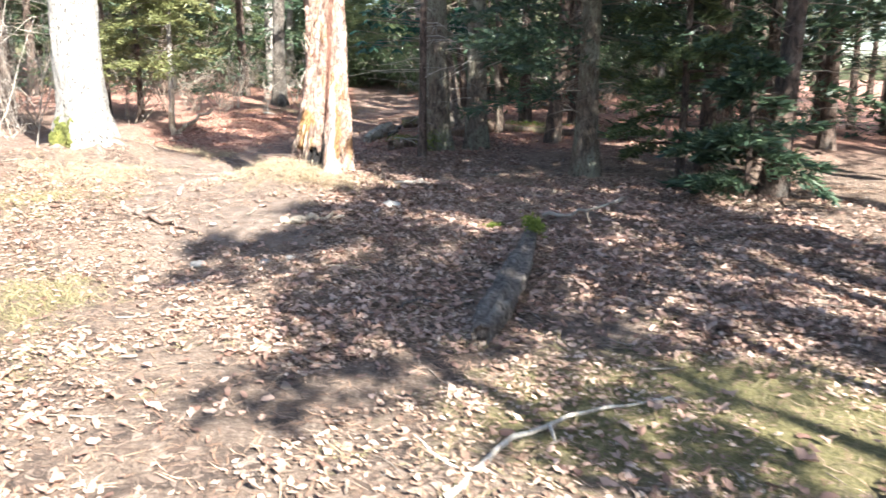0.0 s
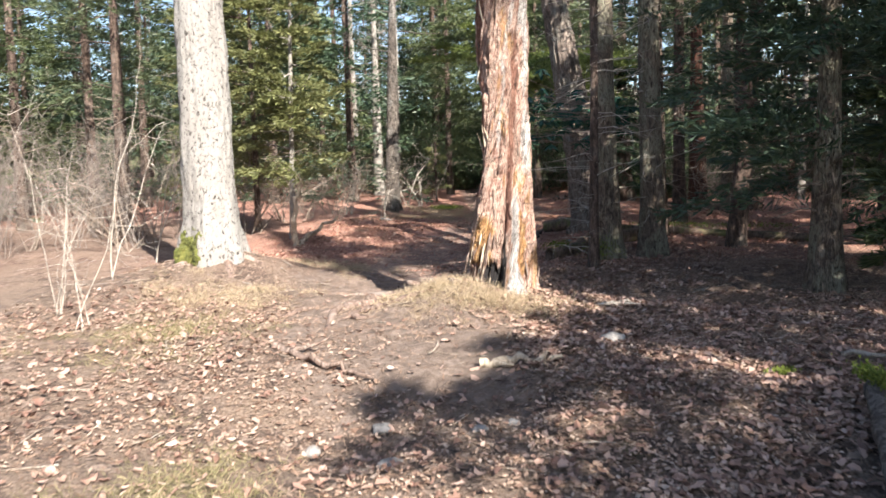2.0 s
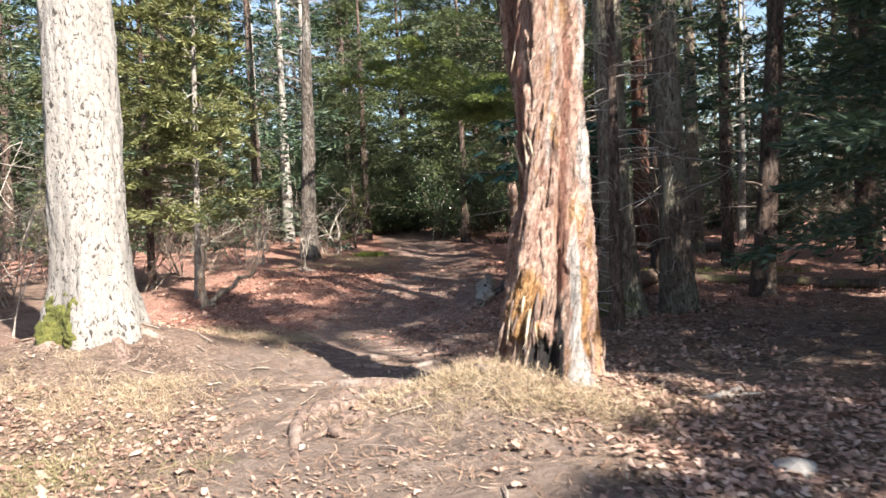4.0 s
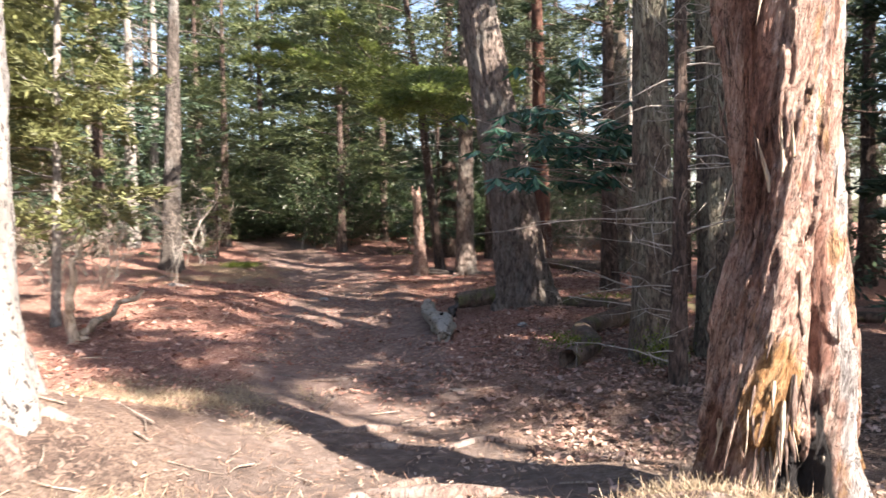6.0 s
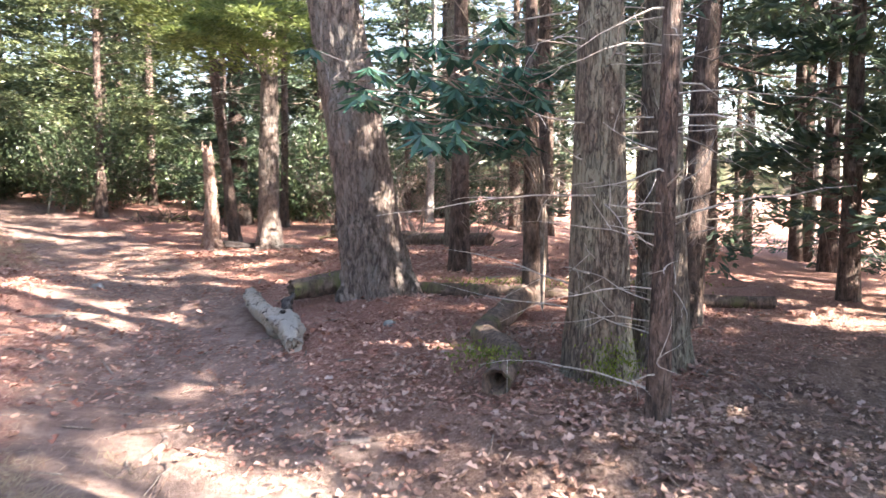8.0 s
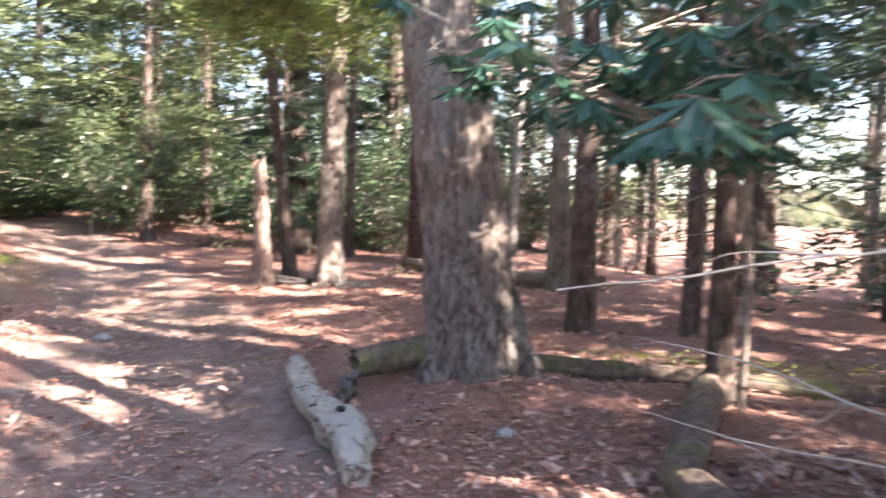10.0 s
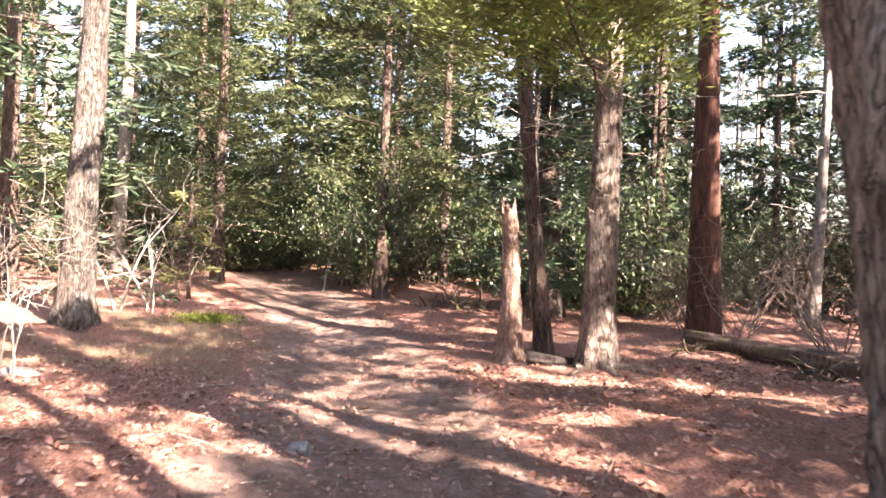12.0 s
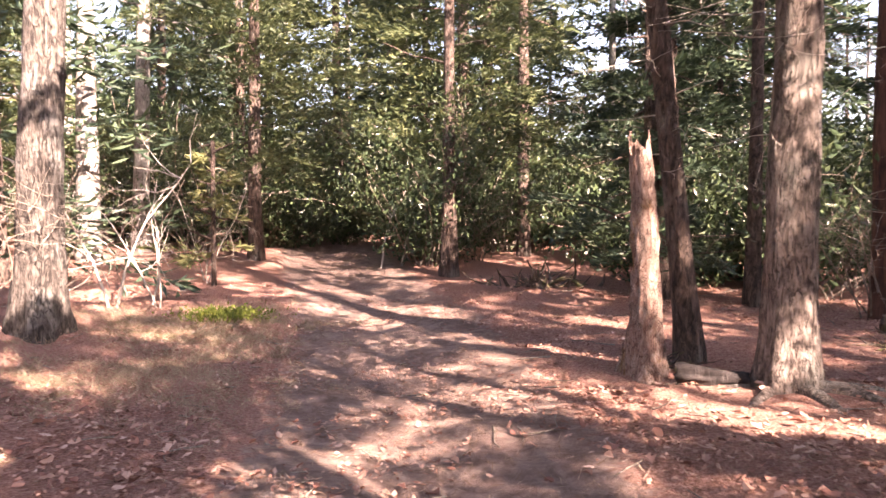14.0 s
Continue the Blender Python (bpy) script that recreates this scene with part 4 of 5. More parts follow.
def wood_behind():
    """The woods around: four kinds of tree, repeated where the trail leaves room."""
    rng = np.random.RandomState(77)
    kinds = [
        conifer(-9.5, 27, "tall forest hemlock with boughs of a shaded dark green tone", 0.17, 13, (0.01, 0), (0, 0), M_PINE, M_HEMSHADE, 0.3, 2.9, 80, 64, 14, (0.5, 3), 1.2, 201, group="forest trees", blade=0.28, wide=0.06),
        conifer(-2.6, 36, "tall forest hemlock with boughs of a sunlit green tone", 0.16, 12, (-0.01, 0), (0, 0), M_PINE, M_HEMLOCK, 0.5, 2.9, 80, 64, 14, (0.5, 3), 1.2, 202, group="forest trees", blade=0.28, wide=0.06),
        conifer(8.5, 22, "forest pine with thin high crown and dead twigs", 0.14, 12, (0.0, 0.01), (0.1, 0), M_PINE, M_PINEN, 3.0, 2.1, 42, 50, 40, (0.6, 4.5), 1.3, 203, group="forest trees", blade=0.26, wide=0.06),
        bare_tree(-11, 24, "bare forest tree with slender grey limbs", 0.11, 10, (0.01, 0), (0.1, 0), M_GREY, 204, 1.6, 2.0, 36, group="forest trees"),
    ]
    FOREST.extend(kinds)
    taken = [(-9.5, 27), (-2.6, 36), (7.5, 22), (-11, 24)] + [(o.location.x, o.location.y) for o in bpy.data.objects if o.name.startswith(("conifer_tree", "bare_tree", "oak", "maple"))]
    made = 0
    for _ in range(6000):
        x, y = rng.uniform(-24, 24), rng.uniform(-8, 52)
        u = x - float(trail_x(y))
        if 27 < y < 31 and abs(u) < 3:
            continue
        if y <= 27 and (-7.5 < u < 7 if y > 13 else -13 < x < 5.5):
            continue
        if x > 4 and -1.0 < y + 0.5476 * x < 18.5:
            continue
        if x < -6 and y < 16 and rng.rand() < 0.6:
            continue
        if y > 38 and rng.rand() < 0.6:
            continue
        gap = 1.9 if x > 0 else 2.1
        if any((x - p) ** 2 + (y - q) ** 2 < gap ** 2 for p, q in taken):
            continue
        taken.append((x, y))
        if x > 3 and y >= 27:
            k = rng.choice(4, p=[0.05, 0.1, 0.5, 0.35])
        elif x > 4:
            k = rng.choice(4, p=[0.22, 0.06, 0.57, 0.15])
        elif x < -5:
            k = rng.choice(4, p=[0.4, 0.44, 0.04, 0.12])
        else:
            k = rng.choice(4, p=[0.4, 0.4, 0.1, 0.1])
        if made >= 135:
            break
        s = rng.uniform(0.8, 1.15)
        turn = rng.uniform(0, 6.28)
        made += 1
        if x > 4 and y < 6 and 0.839 * x + 0.545 * y < 5:
            continue
        copy_thing(kinds[k], Matrix.LocRotScale((x, y, float(land(x, y)) - 0.05), Euler((0, 0, turn)), (s, s, s)))


wood_behind()

# high-crowned pines, added to throw broken shade over the far half of the trail
for k, (x, y) in enumerate(((7.4, 15.4), (9.6, 14.6), (6.8, 19.4), (10.0, 17.6), (12.0, 8.3), (12.6, 6.3), (10.4, 7.6), (14.0, 6.6), (8.1, 11.75), (6.2, 12.6))):
    if k == 0:
        shade_pine = conifer(x, y, "tall pine added for shade, with bare lower trunk and feathery crown", 0.13, 12.5, (0, 0), (0, 0), M_PINE, M_PINEN, 4.0, 2.2, 17, 60, 30, (0.8, 4.5), 1.2, 330, group="tall pines", blade=0.22, wide=0.06)
    else:
        copy_thing(shade_pine, pose(x, y, float(land(x, y)) - 0.03, 0, 0, k * 77))

# unseen evergreens added on the sunward side to shade the start of the trail
for k, (x, y, h, low) in enumerate(((4.3, -0.8, 7.8, 3.0), (5.2, -2.2, 9.0, 5.0), (5.6, 1.0, 8.0, 4.5), (4.9, 3.8, 9.5, 4.8), (6.4, 5.2, 9.0, 3.0), (6.6, -0.4, 9.0, 3.5), (3.9, 1.2, 6.8, 3.2), (3.4, -1.2, 7.4, 4.4))):
    conifer(x, y, "unseen young hemlock added to shade the trail, dense dark boughs", 0.09, h, (0, 0), (0, 0), M_PINE, M_HEMSHADE, low, 1.7, 30 if k in (3, 4) else 24 if k > 5 else 17, 54, 0, seed=300 + k, ridge=0, group="young hemlocks", blade=0.22, wide=0.07)
# unseen tall dense hemlocks added behind them, for broken trail shade past the snag
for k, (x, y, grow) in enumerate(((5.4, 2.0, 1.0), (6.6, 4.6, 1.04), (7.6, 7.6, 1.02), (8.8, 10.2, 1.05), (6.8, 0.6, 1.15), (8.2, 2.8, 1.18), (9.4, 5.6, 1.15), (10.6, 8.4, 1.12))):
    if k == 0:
        shade_hemlock = conifer(x, y, "unseen tall hemlock added to shade the trail, bare lower trunk", 0.15, 12.2, (0, 0), (0, 0), M_PINE, M_HEMSHADE, 5.2, 1.75, 32, 56, 20, (1.0, 5.0), 1.1, seed=360, ridge=0, group="tall hemlocks", blade=0.22, wide=0.07)
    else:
        copy_thing(shade_hemlock, pose(x, y, float(land(x, y)) - 0.03, 0, 0, k * 67) @ Matrix.Scale(grow, 4))
# unseen very tall pines added so their crowns shade ground beyond the snag
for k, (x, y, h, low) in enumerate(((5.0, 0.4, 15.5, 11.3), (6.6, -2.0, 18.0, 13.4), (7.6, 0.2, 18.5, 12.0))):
    conifer(x, y, "unseen very tall pine added for shade, with a small high crown", 0.17, h, (0, 0), (0, 0), M_PINE, M_PINEN, low, 1.3 + 0.6 * (k > 1), 28, 60, 0, seed=370 + k, ridge=0, group="very tall pines", blade=0.22, wide=0.07)
# two hemlocks added as shade casters for the bank
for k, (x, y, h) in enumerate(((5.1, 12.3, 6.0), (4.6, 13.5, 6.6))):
    conifer(x, y, "dense dark hemlock added to shade the bank", 0.12, h, (0, 0), (0, 0), M_PINE, M_HEMSHADE, 0.9, 1.6, 34, 60, 12, (0.6, 2.0), 1.1, seed=340 + k, ridge=0, group="shade hemlocks", blade=0.22, wide=0.07)

for k, (x, y) in enumerate(((-6.5, 34.5), (-4.8, 37.0), (-0.9, 38.5), (0.9, 34.8), (-8.8, 31.0), (-1.9, 42.0), (-6.0, 41.0), (2.8, 40.0))):
    s = 0.85 + 0.06 * (k % 4)
    copy_thing(FOREST[1 if k % 3 else 0], Matrix.LocRotScale((x, y, float(land(x, y)) - 0.05), Euler((0, 0, k * 1.7)), (s, s, s)))


def far_woods():
    """The wooded rise beyond the trees, lower where the land falls away."""
    m, t, bs = nodes_of("far woods")
    v = coords(t, (1, 1, 0.35))
    n = noise_node(t, v, 1.1, 9, 0.75, 0.4)
    t.links.new(ramp_node(t, n, [(0.35, (0.02, 0.028, 0.014)), (0.48, (0.06, 0.075, 0.035)), (0.58, (0.13, 0.12, 0.075)), (0.7, (0.24, 0.21, 0.16))]), bs.inputs["Base Color"])
    bs.inputs["Roughness"].default_value = 1.0
    a = np.linspace(0, 2 * math.pi, 361)[:-1]
    rng = np.random.RandomState(1)
    sweep = np.arctan2(np.sin(a), np.cos(a))
    low = np.exp(-(((sweep - 0.75) / 0.5) ** 2))
    top = 9 - 6 * low + 1.6 * np.sin(a * 9 + 1) + 1.1 * np.sin(a * 23) + rng.normal(0, 0.7, 360)
    rows = []
    for k, u in enumerate((0.0, 0.35, 0.7, 0.9, 1.0)):
        R = 62 + 3 * u + rng.normal(0, 0.5, 360)
        rows.append(np.stack([np.cos(a) * R, 15 + np.sin(a) * R, -3 + (top + 3) * u], 1))
    me = mesh_of("backdrop", np.concatenate(rows), ring_faces(5, 360), m)
    tagged(new("backdrop", me), "distant wooded hillside beyond the trees", "woods", kind="structure")


far_woods()

# dense far hemlocks that close the view beyond the pines
for k, (x, y, s) in enumerate(((5.6, 30.0, 1.0), (7.6, 28.4, 0.8), (9.8, 29.8, 1.2), (4.2, 33.0, 1.15), (11.6, 27.0, 1.0), (7.0, 33.5, 1.3))):
    if k == 0:
        far_hemlock = conifer(x, y, "dense dark hemlock at the back of the wood", 0.12, 10.0, (0, 0), (0, 0), M_PINE, M_HEMSHADE, 1.2, 2.0, 60, 60, 41, (0.8, 2.0), 0.9, 720, group="far hemlocks", blade=0.22, wide=0.07)
    else:
        copy_thing(far_hemlock, pose(x, y, float(land(x, y)) - 0.03, 0, 0, k * 77) @ Matrix.Scale(s, 4))

# ---- shrubs ----


def laurel(seed, wide, tall, leaves, material=None, leaf=0.12):
    rng = np.random.RandomState(seed)
    e = thing("laurel_bush", (0, 0, 0), "evergreen laurel bush with dark glossy leaves", "bush", "laurel thicket")
    f = Builder()
    for _ in range(16):
        b = Builder()
        a = rng.uniform(0, 6.28)
        p = wander(rng, (rng.normal(0, 0.12), rng.normal(0, 0.12), -0.05), (math.cos(a) * 0.7, math.sin(a) * 0.7, 1.2), tall * rng.uniform(0.6, 1.05), 8, 0.16)
        tube(b, p, np.linspace(0.018, 0.005, 9), 5)
        part("stem", b.mesh("stem", M_DEADTWIG), e)
        k = leaves // 16
        i = rng.randint(2, 9, k)
        o = p[i] + rng.normal(0, wide * 0.17, (k, 3)) * np.array([1, 1, 0.75])
        o[:, 2] = np.maximum(o[:, 2], 0.12)
        al = unit(rng.normal(0, 1, (k, 3)) + np.array([[0, 0, 0.15]]))
        ac = unit(np.cross(al, np.array([[0, 0, 1.0]]) + rng.normal(0, 0.5, (k, 3))))
        blades(f, o, al, ac, rng.uniform(0.7, 1.3, k) * leaf, leaf * 0.42, 0.0, rng.uniform(0, 0.35, (k, 1)), True)
    part("foliage", f.mesh("foliage", material or M_LAUREL, False), e)
    return e


def thicket():
    rng = np.random.RandomState(19)
    kinds = [laurel(1, 1.6, 3.0, 4600), laurel(2, 1.4, 2.1, 3400), laurel(3, 1.8, 3.9, 5600)]
    spots = []
    for _ in range(3000):
        x, y = rng.uniform(-9, 12), rng.uniform(26, 41)
        u = x - float(trail_x(min(y, 40)))
        edge = 29.5 + 0.12 * (x + 2) ** 2 * (x < -2)
        if x > -1.2:
            edge = 28.5
        if x > 1.7:
            edge = 26.8
        if x > 5.5:
            edge = 29
        if y < edge or (abs(u) < 1.3 and y < 33):
            continue
        if any((x - p) ** 2 + (y - q) ** 2 < 1.15 for p, q in spots):
            continue
        spots.append((x, y))
    for n, (x, y) in enumerate(spots[:75]):
        s = rng.uniform(0.8, 1.2)
        k = kinds[n % 3]
        m = Matrix.LocRotScale((x, y, float(land(x, y)) - 0.03), Euler((0, 0, rng.uniform(0, 6.28))), (s, s, s))
        if n < 3:
            k.matrix_basis = m
        else:
            copy_thing(k, m)


thicket()


def bare_shrub_mesh(seed, stems, tall, material, r=0.012, twigs=7, spread=0.35):
    rng = np.random.RandomState(seed)
    b = Builder()
    for _ in range(stems):
        a = rng.uniform(0, 6.28)
        p = wander(rng, (rng.normal(0, 0.07), rng.normal(0, 0.07), -0.05), (math.cos(a) * spread, math.sin(a) * spread, 1), tall * rng.uniform(0.6, 1.1), 9, 0.1)
        tube(b, p, np.linspace(r, r * 0.25, 10), 6)
        for _ in range(twigs):
            i = rng.randint(3, 10)
            q = wander(rng, p[i], unit(p[i] - p[i - 1] + rng.normal(0, 0.7, 3)), tall * rng.uniform(0.15, 0.4), 5, 0.2, 0.05)
            tube(b, q, np.linspace(r * 0.45, r * 0.12, 6), 4)
            for _ in range(2):
                k = rng.randint(1, 6)
                w = wander(rng, q[k], unit(q[k] - q[k - 1] + rng.normal(0, 0.7, 3)), tall * rng.uniform(0.06, 0.16), 3, 0.2, 0.04)
                tube(b, w, np.linspace(r * 0.22, r * 0.1, 4), 3)
    return b.mesh("bare_shrub", material)


def bare_shrubs():
    pale = "leafless shrub with thin pale stems"
    for x, y, seed, stems, tall, r in ((-4.75, 25.4, 1, 2, 2.7, 0.02), (-4.4, 25.8, 2, 3, 1.8, 0.014), (-4.2, 27.8, 3, 3, 1.6, 0.011), (-4.7, 20.9, 4, 3, 1.4, 0.011), (-5.4, 8.5, 5, 3, 1.9, 0.006), (-6.0, 9.1, 6, 4, 2.0, 0.006), (-6.2, 10.6, 13, 2, 2.3, 0.008), (-7.1, 13.5, 7, 2, 2.2, 0.011), (-5.9, 22.5, 8, 7, 1.7, 0.014), (-1.45, 29.7, 9, 2, 2.6, 0.022)):
        tagged(put(new("bare_shrub", bare_shrub_mesh(seed, stems, tall, M_TWIG, r, 6, 0.16)), x, y), pale, "shrub", "pale shrubs")
    thin = [bare_shrub_mesh(60 + k, 6, 2.3, M_BRUSH, 0.0075, 16, 0.3) for k in range(3)]
    rng = np.random.RandomState(8)
    for k in range(20):
        x, y = rng.uniform(-13, -6.8), rng.uniform(12.5, 19)
        o = new("bare_shrub", thin[k % 3])
        o.rotation_euler, o.scale = (0, 0, rng.uniform(0, 6.28)), [rng.uniform(0.75, 1.25)] * 3
        tagged(put(o, x, y), "dense leafless brush of thin grey twigs", "shrub", "grey brush")
    rng = np.random.RandomState(3)
    kinds = [bare_shrub_mesh(20 + k, 6, 1.9, M_DEADTWIG, 0.011, 9, 0.5) for k in range(3)]
    n = 0
    while n < 56:
        x, y = rng.uniform(-14, 12), rng.uniform(11, 34)
        u = x - float(trail_x(y))
        if -3.2 - (y < 19) * 1.6 < u < 5.2 + (y < 16) * 1.5 and y < 29:
            continue
        if abs(u) < 2 or (x > 0 and y < 17):
            continue
        o = new("bare_shrub", kinds[n % 3])
        o.rotation_euler = (0, 0, rng.uniform(0, 6.28))
        o.scale = [rng.uniform(0.7, 1.2)] * 3
        tagged(put(o, x, y), "tangled leafless brown brush at the forest edge", "shrub", "forest brush")
        n += 1


bare_shrubs()


def rhododendron():
    """Boughs of long drooping leaves that hang beside the trail."""
    x, y = 1.02, 14.5
    e = put(thing("rhododendron", (0, 0, 0), "rhododendron with long drooping blue-green leaves", "bush"), x, y)
    rng = np.random.RandomState(6)
    f = Builder()
    base = float(land(x, y))
    for tx, ty, tz in ((-0.8, 15.4, 2.75), (-0.45, 15.2, 2.65), (-0.19, 15.0, 2.5), (-0.5, 14.3, 2.45), (-0.9, 13.5, 2.25), (-1.3, 12.8, 2.2), (-1.0, 13.2, 2.5), (-0.3, 13.6, 2.4), (-0.6, 14.8, 2.7), (-1.1, 12.7, 2.55), (-0.2, 14.2, 2.75), (-0.85, 13.0, 2.75)):
        tip = np.array([tx - x, ty - y, tz - base])
        s = np.linspace(0, 1, 9)[:, None]
        p = np.concatenate([tip[:2] * s ** 2.6, tip[2] * s ** 0.42 * (1 + 0.1 * np.sin(s * math.pi))], 1) + rng.normal(0, 0.02, (9, 3))
        p[0] = (0, 0, -0.05)
        b = Builder()
        tube(b, p, np.linspace(0.013, 0.004, 9), 6)
        for _ in range(9):
            c = p[rng.randint(6, 9)] + rng.normal(0, 0.2, 3)
            c[2] = max(c[2], p[-1][2] - 0.08)
            k = 10
            a = np.linspace(0, 6.28, k) + rng.uniform(0, 1)
            al = unit(np.stack([np.cos(a), np.sin(a), rng.uniform(-1.3, -0.3, k)], 1))
            ac = unit(np.cross(al, np.tile([[0, 0, 1.0]], (k, 1)) + rng.normal(0, 0.2, (k, 3))))
            blades(f, np.tile(c, (k, 1)), al, ac, rng.uniform(0.14, 0.23, k), 0.062, 0.1, np.full((k, 1), 0.15))
            j = rng.randint(6, 9)
            w = Builder()
            tube(w, [p[j], (p[j] + c) / 2 + (0, 0, 0.02), c], [0.006, 0.005, 0.004], 4)
            part("leaf_stalk", w.mesh("leaf_stalk", M_DEADTWIG), e)
        part("stem", b.mesh("stem", M_DEADTWIG), e)
    part("foliage", f.mesh("foliage", M_RHODO, False), e)


rhododendron()

# ---- logs, sticks, stones ----


def log_mesh(name, pts, radii, material, seed=0, sides=28, rough=0.14, hollow=False, per=10):
    """A fallen log along pts, uneven, with broken ends."""
    pts, radii = np.asarray(pts, float), np.asarray(radii, float)
    n = (len(pts) - 1) * per + 1
    t = np.linspace(0, len(pts) - 1, n)
    line = np.stack([np.interp(t, range(len(pts)), pts[:, k]) for k in range(3)], 1)
    for _ in range(per // 2):
        line[1:-1] = (line[:-2] + 2 * line[1:-1] + line[2:]) / 4
    rad = np.interp(t, range(len(pts)), radii)
    d = unit(np.gradient(line, axis=0))
    u = unit(np.cross(d, np.array([[0, 0, 1.0]])))
    w = np.cross(u, d)
    a = np.linspace(0, 2 * math.pi, sides, endpoint=False)
    R = np.empty((n, sides))
    for i in range(n):
        for j in range(sides):
            c = Vector((math.cos(a[j]) * 1.6 + seed * 3, math.sin(a[j]) * 1.6, t[i] * 1.2))
            R[i, j] = rad[i] * (1 + rough * (noise.noise(c) * 1.4 + noise.noise(c * 3.1) * 0.8 + abs(noise.noise(c * 6)) * 0.5))
    rag = np.array([noise.noise(Vector((math.cos(x) * 2, math.sin(x) * 2, seed))) for x in a]) * rad[0] * 0.5
    v = line[:, None, :] + u[:, None, :] * (np.cos(a) * R)[..., None] + w[:, None, :] * (np.sin(a) * R)[..., None]
    v[0] += d[0] * rag[:, None]
    v[-1] += d[-1] * rag[:, None]
    b = Builder()
    b.add(v.reshape(-1, 3), ring_faces(n, sides))
    for i, s in ((0, 1), (n - 1, -1)):
        inner = [v[i]]
        for q, dep in ((0.72, 0.02), (0.4, 0.2 if hollow else 0.03), (0.02, 0.25 if hollow else 0.0)):
            inner.append(line[i] + (v[i] - line[i]) * q + d[i] * s * dep)
        b.add(np.array(inner).reshape(-1, 3), ring_faces(4, sides))
    return b.mesh(name, material)


def on_land(pts, lift):
    """Points that follow the ground at a height above it."""
    return [(x, y, float(land(x, y)) + h) for (x, y), h in zip(pts, lift)]


def fallen(name, label, category, xy, lift, radii, material, seed=0, **kw):
    pts = np.array(on_land(xy, lift))
    e = thing(name, pts[0], label, category)
    part("stem", log_mesh("stem", pts - pts[0], radii, material, seed, **kw), e)
    return e


def moss_on(e, centre, spread, count, seed, material=None, size=0.035):
    rng = np.random.RandomState(seed)
    b = Builder()
    o = rng.normal(0, 1, (count, 3)) * np.array(spread) + np.array(centre)
    al = unit(rng.normal(0, 0.6, (count, 3)) + np.array([[0, 0, 0.8]]))
    ac = unit(np.cross(al, rng.normal(0, 1, (count, 3))))
    blades(b, o, al, ac, rng.uniform(0.5, 1.2, count) * size, size * 0.4)
    tagged(part("moss", b.mesh("moss", material or M_MOSS, False), e, "green moss growing on it"), kind="stuff")


moss_on(spruce, (-0.1, -0.23, 0.12), (0.12, 0.05, 0.1), 700, 8, None, 0.03)
log = fallen("fallen_log", "short weathered grey log with mossy end on leaf litter", "log", [(0.22, 4.3), (0.38, 4.95), (0.56, 5.55), (0.73, 6.25)], [0.05, 0.08, 0.1, 0.15], [0.07, 0.1, 0.09, 0.055], M_LOG, 1, rough=0.32, per=16)
moss_on(log, (0.52, 1.93, 0.32), (0.035, 0.13, 0.02), 700, 1)
birch = fallen("fallen_log", "pale rotten birch log with knot holes beside the trail", "log", [(-1.45, 14.75), (-1.33, 15.1), (-1.3, 15.45), (-1.3, 15.9), (-1.12, 16.75)], [0.06, 0.12, 0.14, 0.13, 0.14], [0.075, 0.105, 0.11, 0.1, 0.07], M_BIRCH, 2, per=16, rough=0.3)
moss = fallen("fallen_log", "dark brown log lying against the tree foot", "log", [(-0.85, 16.3), (-0.5, 16.28), (-0.1, 16.25)], [0.2, 0.17, 0.14], [0.1, 0.11, 0.12], M_BROWNLOG, 3, hollow=True)
moss_on(moss, (0.48, 0.0, 0.1), (0.12, 0.05, 0.02), 450, 2)
stick_pts = on_land([(-1.12, 16.0), (-0.95, 16.18), (-0.75, 16.3)], [0.03, 0.12, 0.2])
fork = fallen("fallen_log", "mossy forked log with a hollow end", "log", [(-0.85, 12.75), (-0.42, 13.1), (-0.3, 13.7), (0.3, 14.2), (0.95, 14.68)], [0.1, 0.07, 0.08, 0.1, 0.14], [0.1, 0.085, 0.1, 0.11, 0.1], M_BROWNLOG, 4, hollow=True)
moss_on(fork, (0.15, 0.3, 0.11), (0.12, 0.16, 0.03), 420, 3)
long_log = fallen("fallen_log", "long dark mossy fallen trunk in the woods", "log", [(0.5, 16.0), (1.1, 15.45), (1.9, 14.75), (3.4, 13.6)], [0.03, 0.045, 0.045, 0.045], [0.075, 0.085, 0.085, 0.08], M_BROWNLOG, 5, rough=0.22)
for k in range(5):
    moss_on(long_log, (0.45 + k * 0.4, -0.42 - k * 0.36, 0.1), (0.2, 0.17, 0.02), 150, 30 + k)
fallen("fallen_log", "sunlit fallen trunk at the edge of the bank", "log", [(3.0, 23.6), (3.25, 22.5), (3.5, 21.2), (3.9, 19.3)], [0.08, 0.1, 0.1, 0.1], [0.09, 0.115, 0.12, 0.12], M_BROWNLOG, 6, rough=0.25)
# flattened near-black blobs; the dark colour stands in for shade inside knot holes
for k, (xa, ya, za) in enumerate(((-1.3, 15.36, 0.245), (-1.37, 15.62, 0.215))):
    bm = bmesh.new()
    bmesh.ops.create_uvsphere(bm, u_segments=12, v_segments=8, radius=0.035)
    bmesh.ops.scale(bm, vec=(1, 1.3, 0.5), verts=bm.verts)
    me = bpy.data.meshes.new("knot_hole")
    bm.to_mesh(me)
    bm.free()
    me.materials.append(M_CAVITY)
    o = part("knot_hole", me, birch, "dark knot hole")
    o.location = Vector((xa, ya, float(land(xa, ya)) + za)) - birch.location


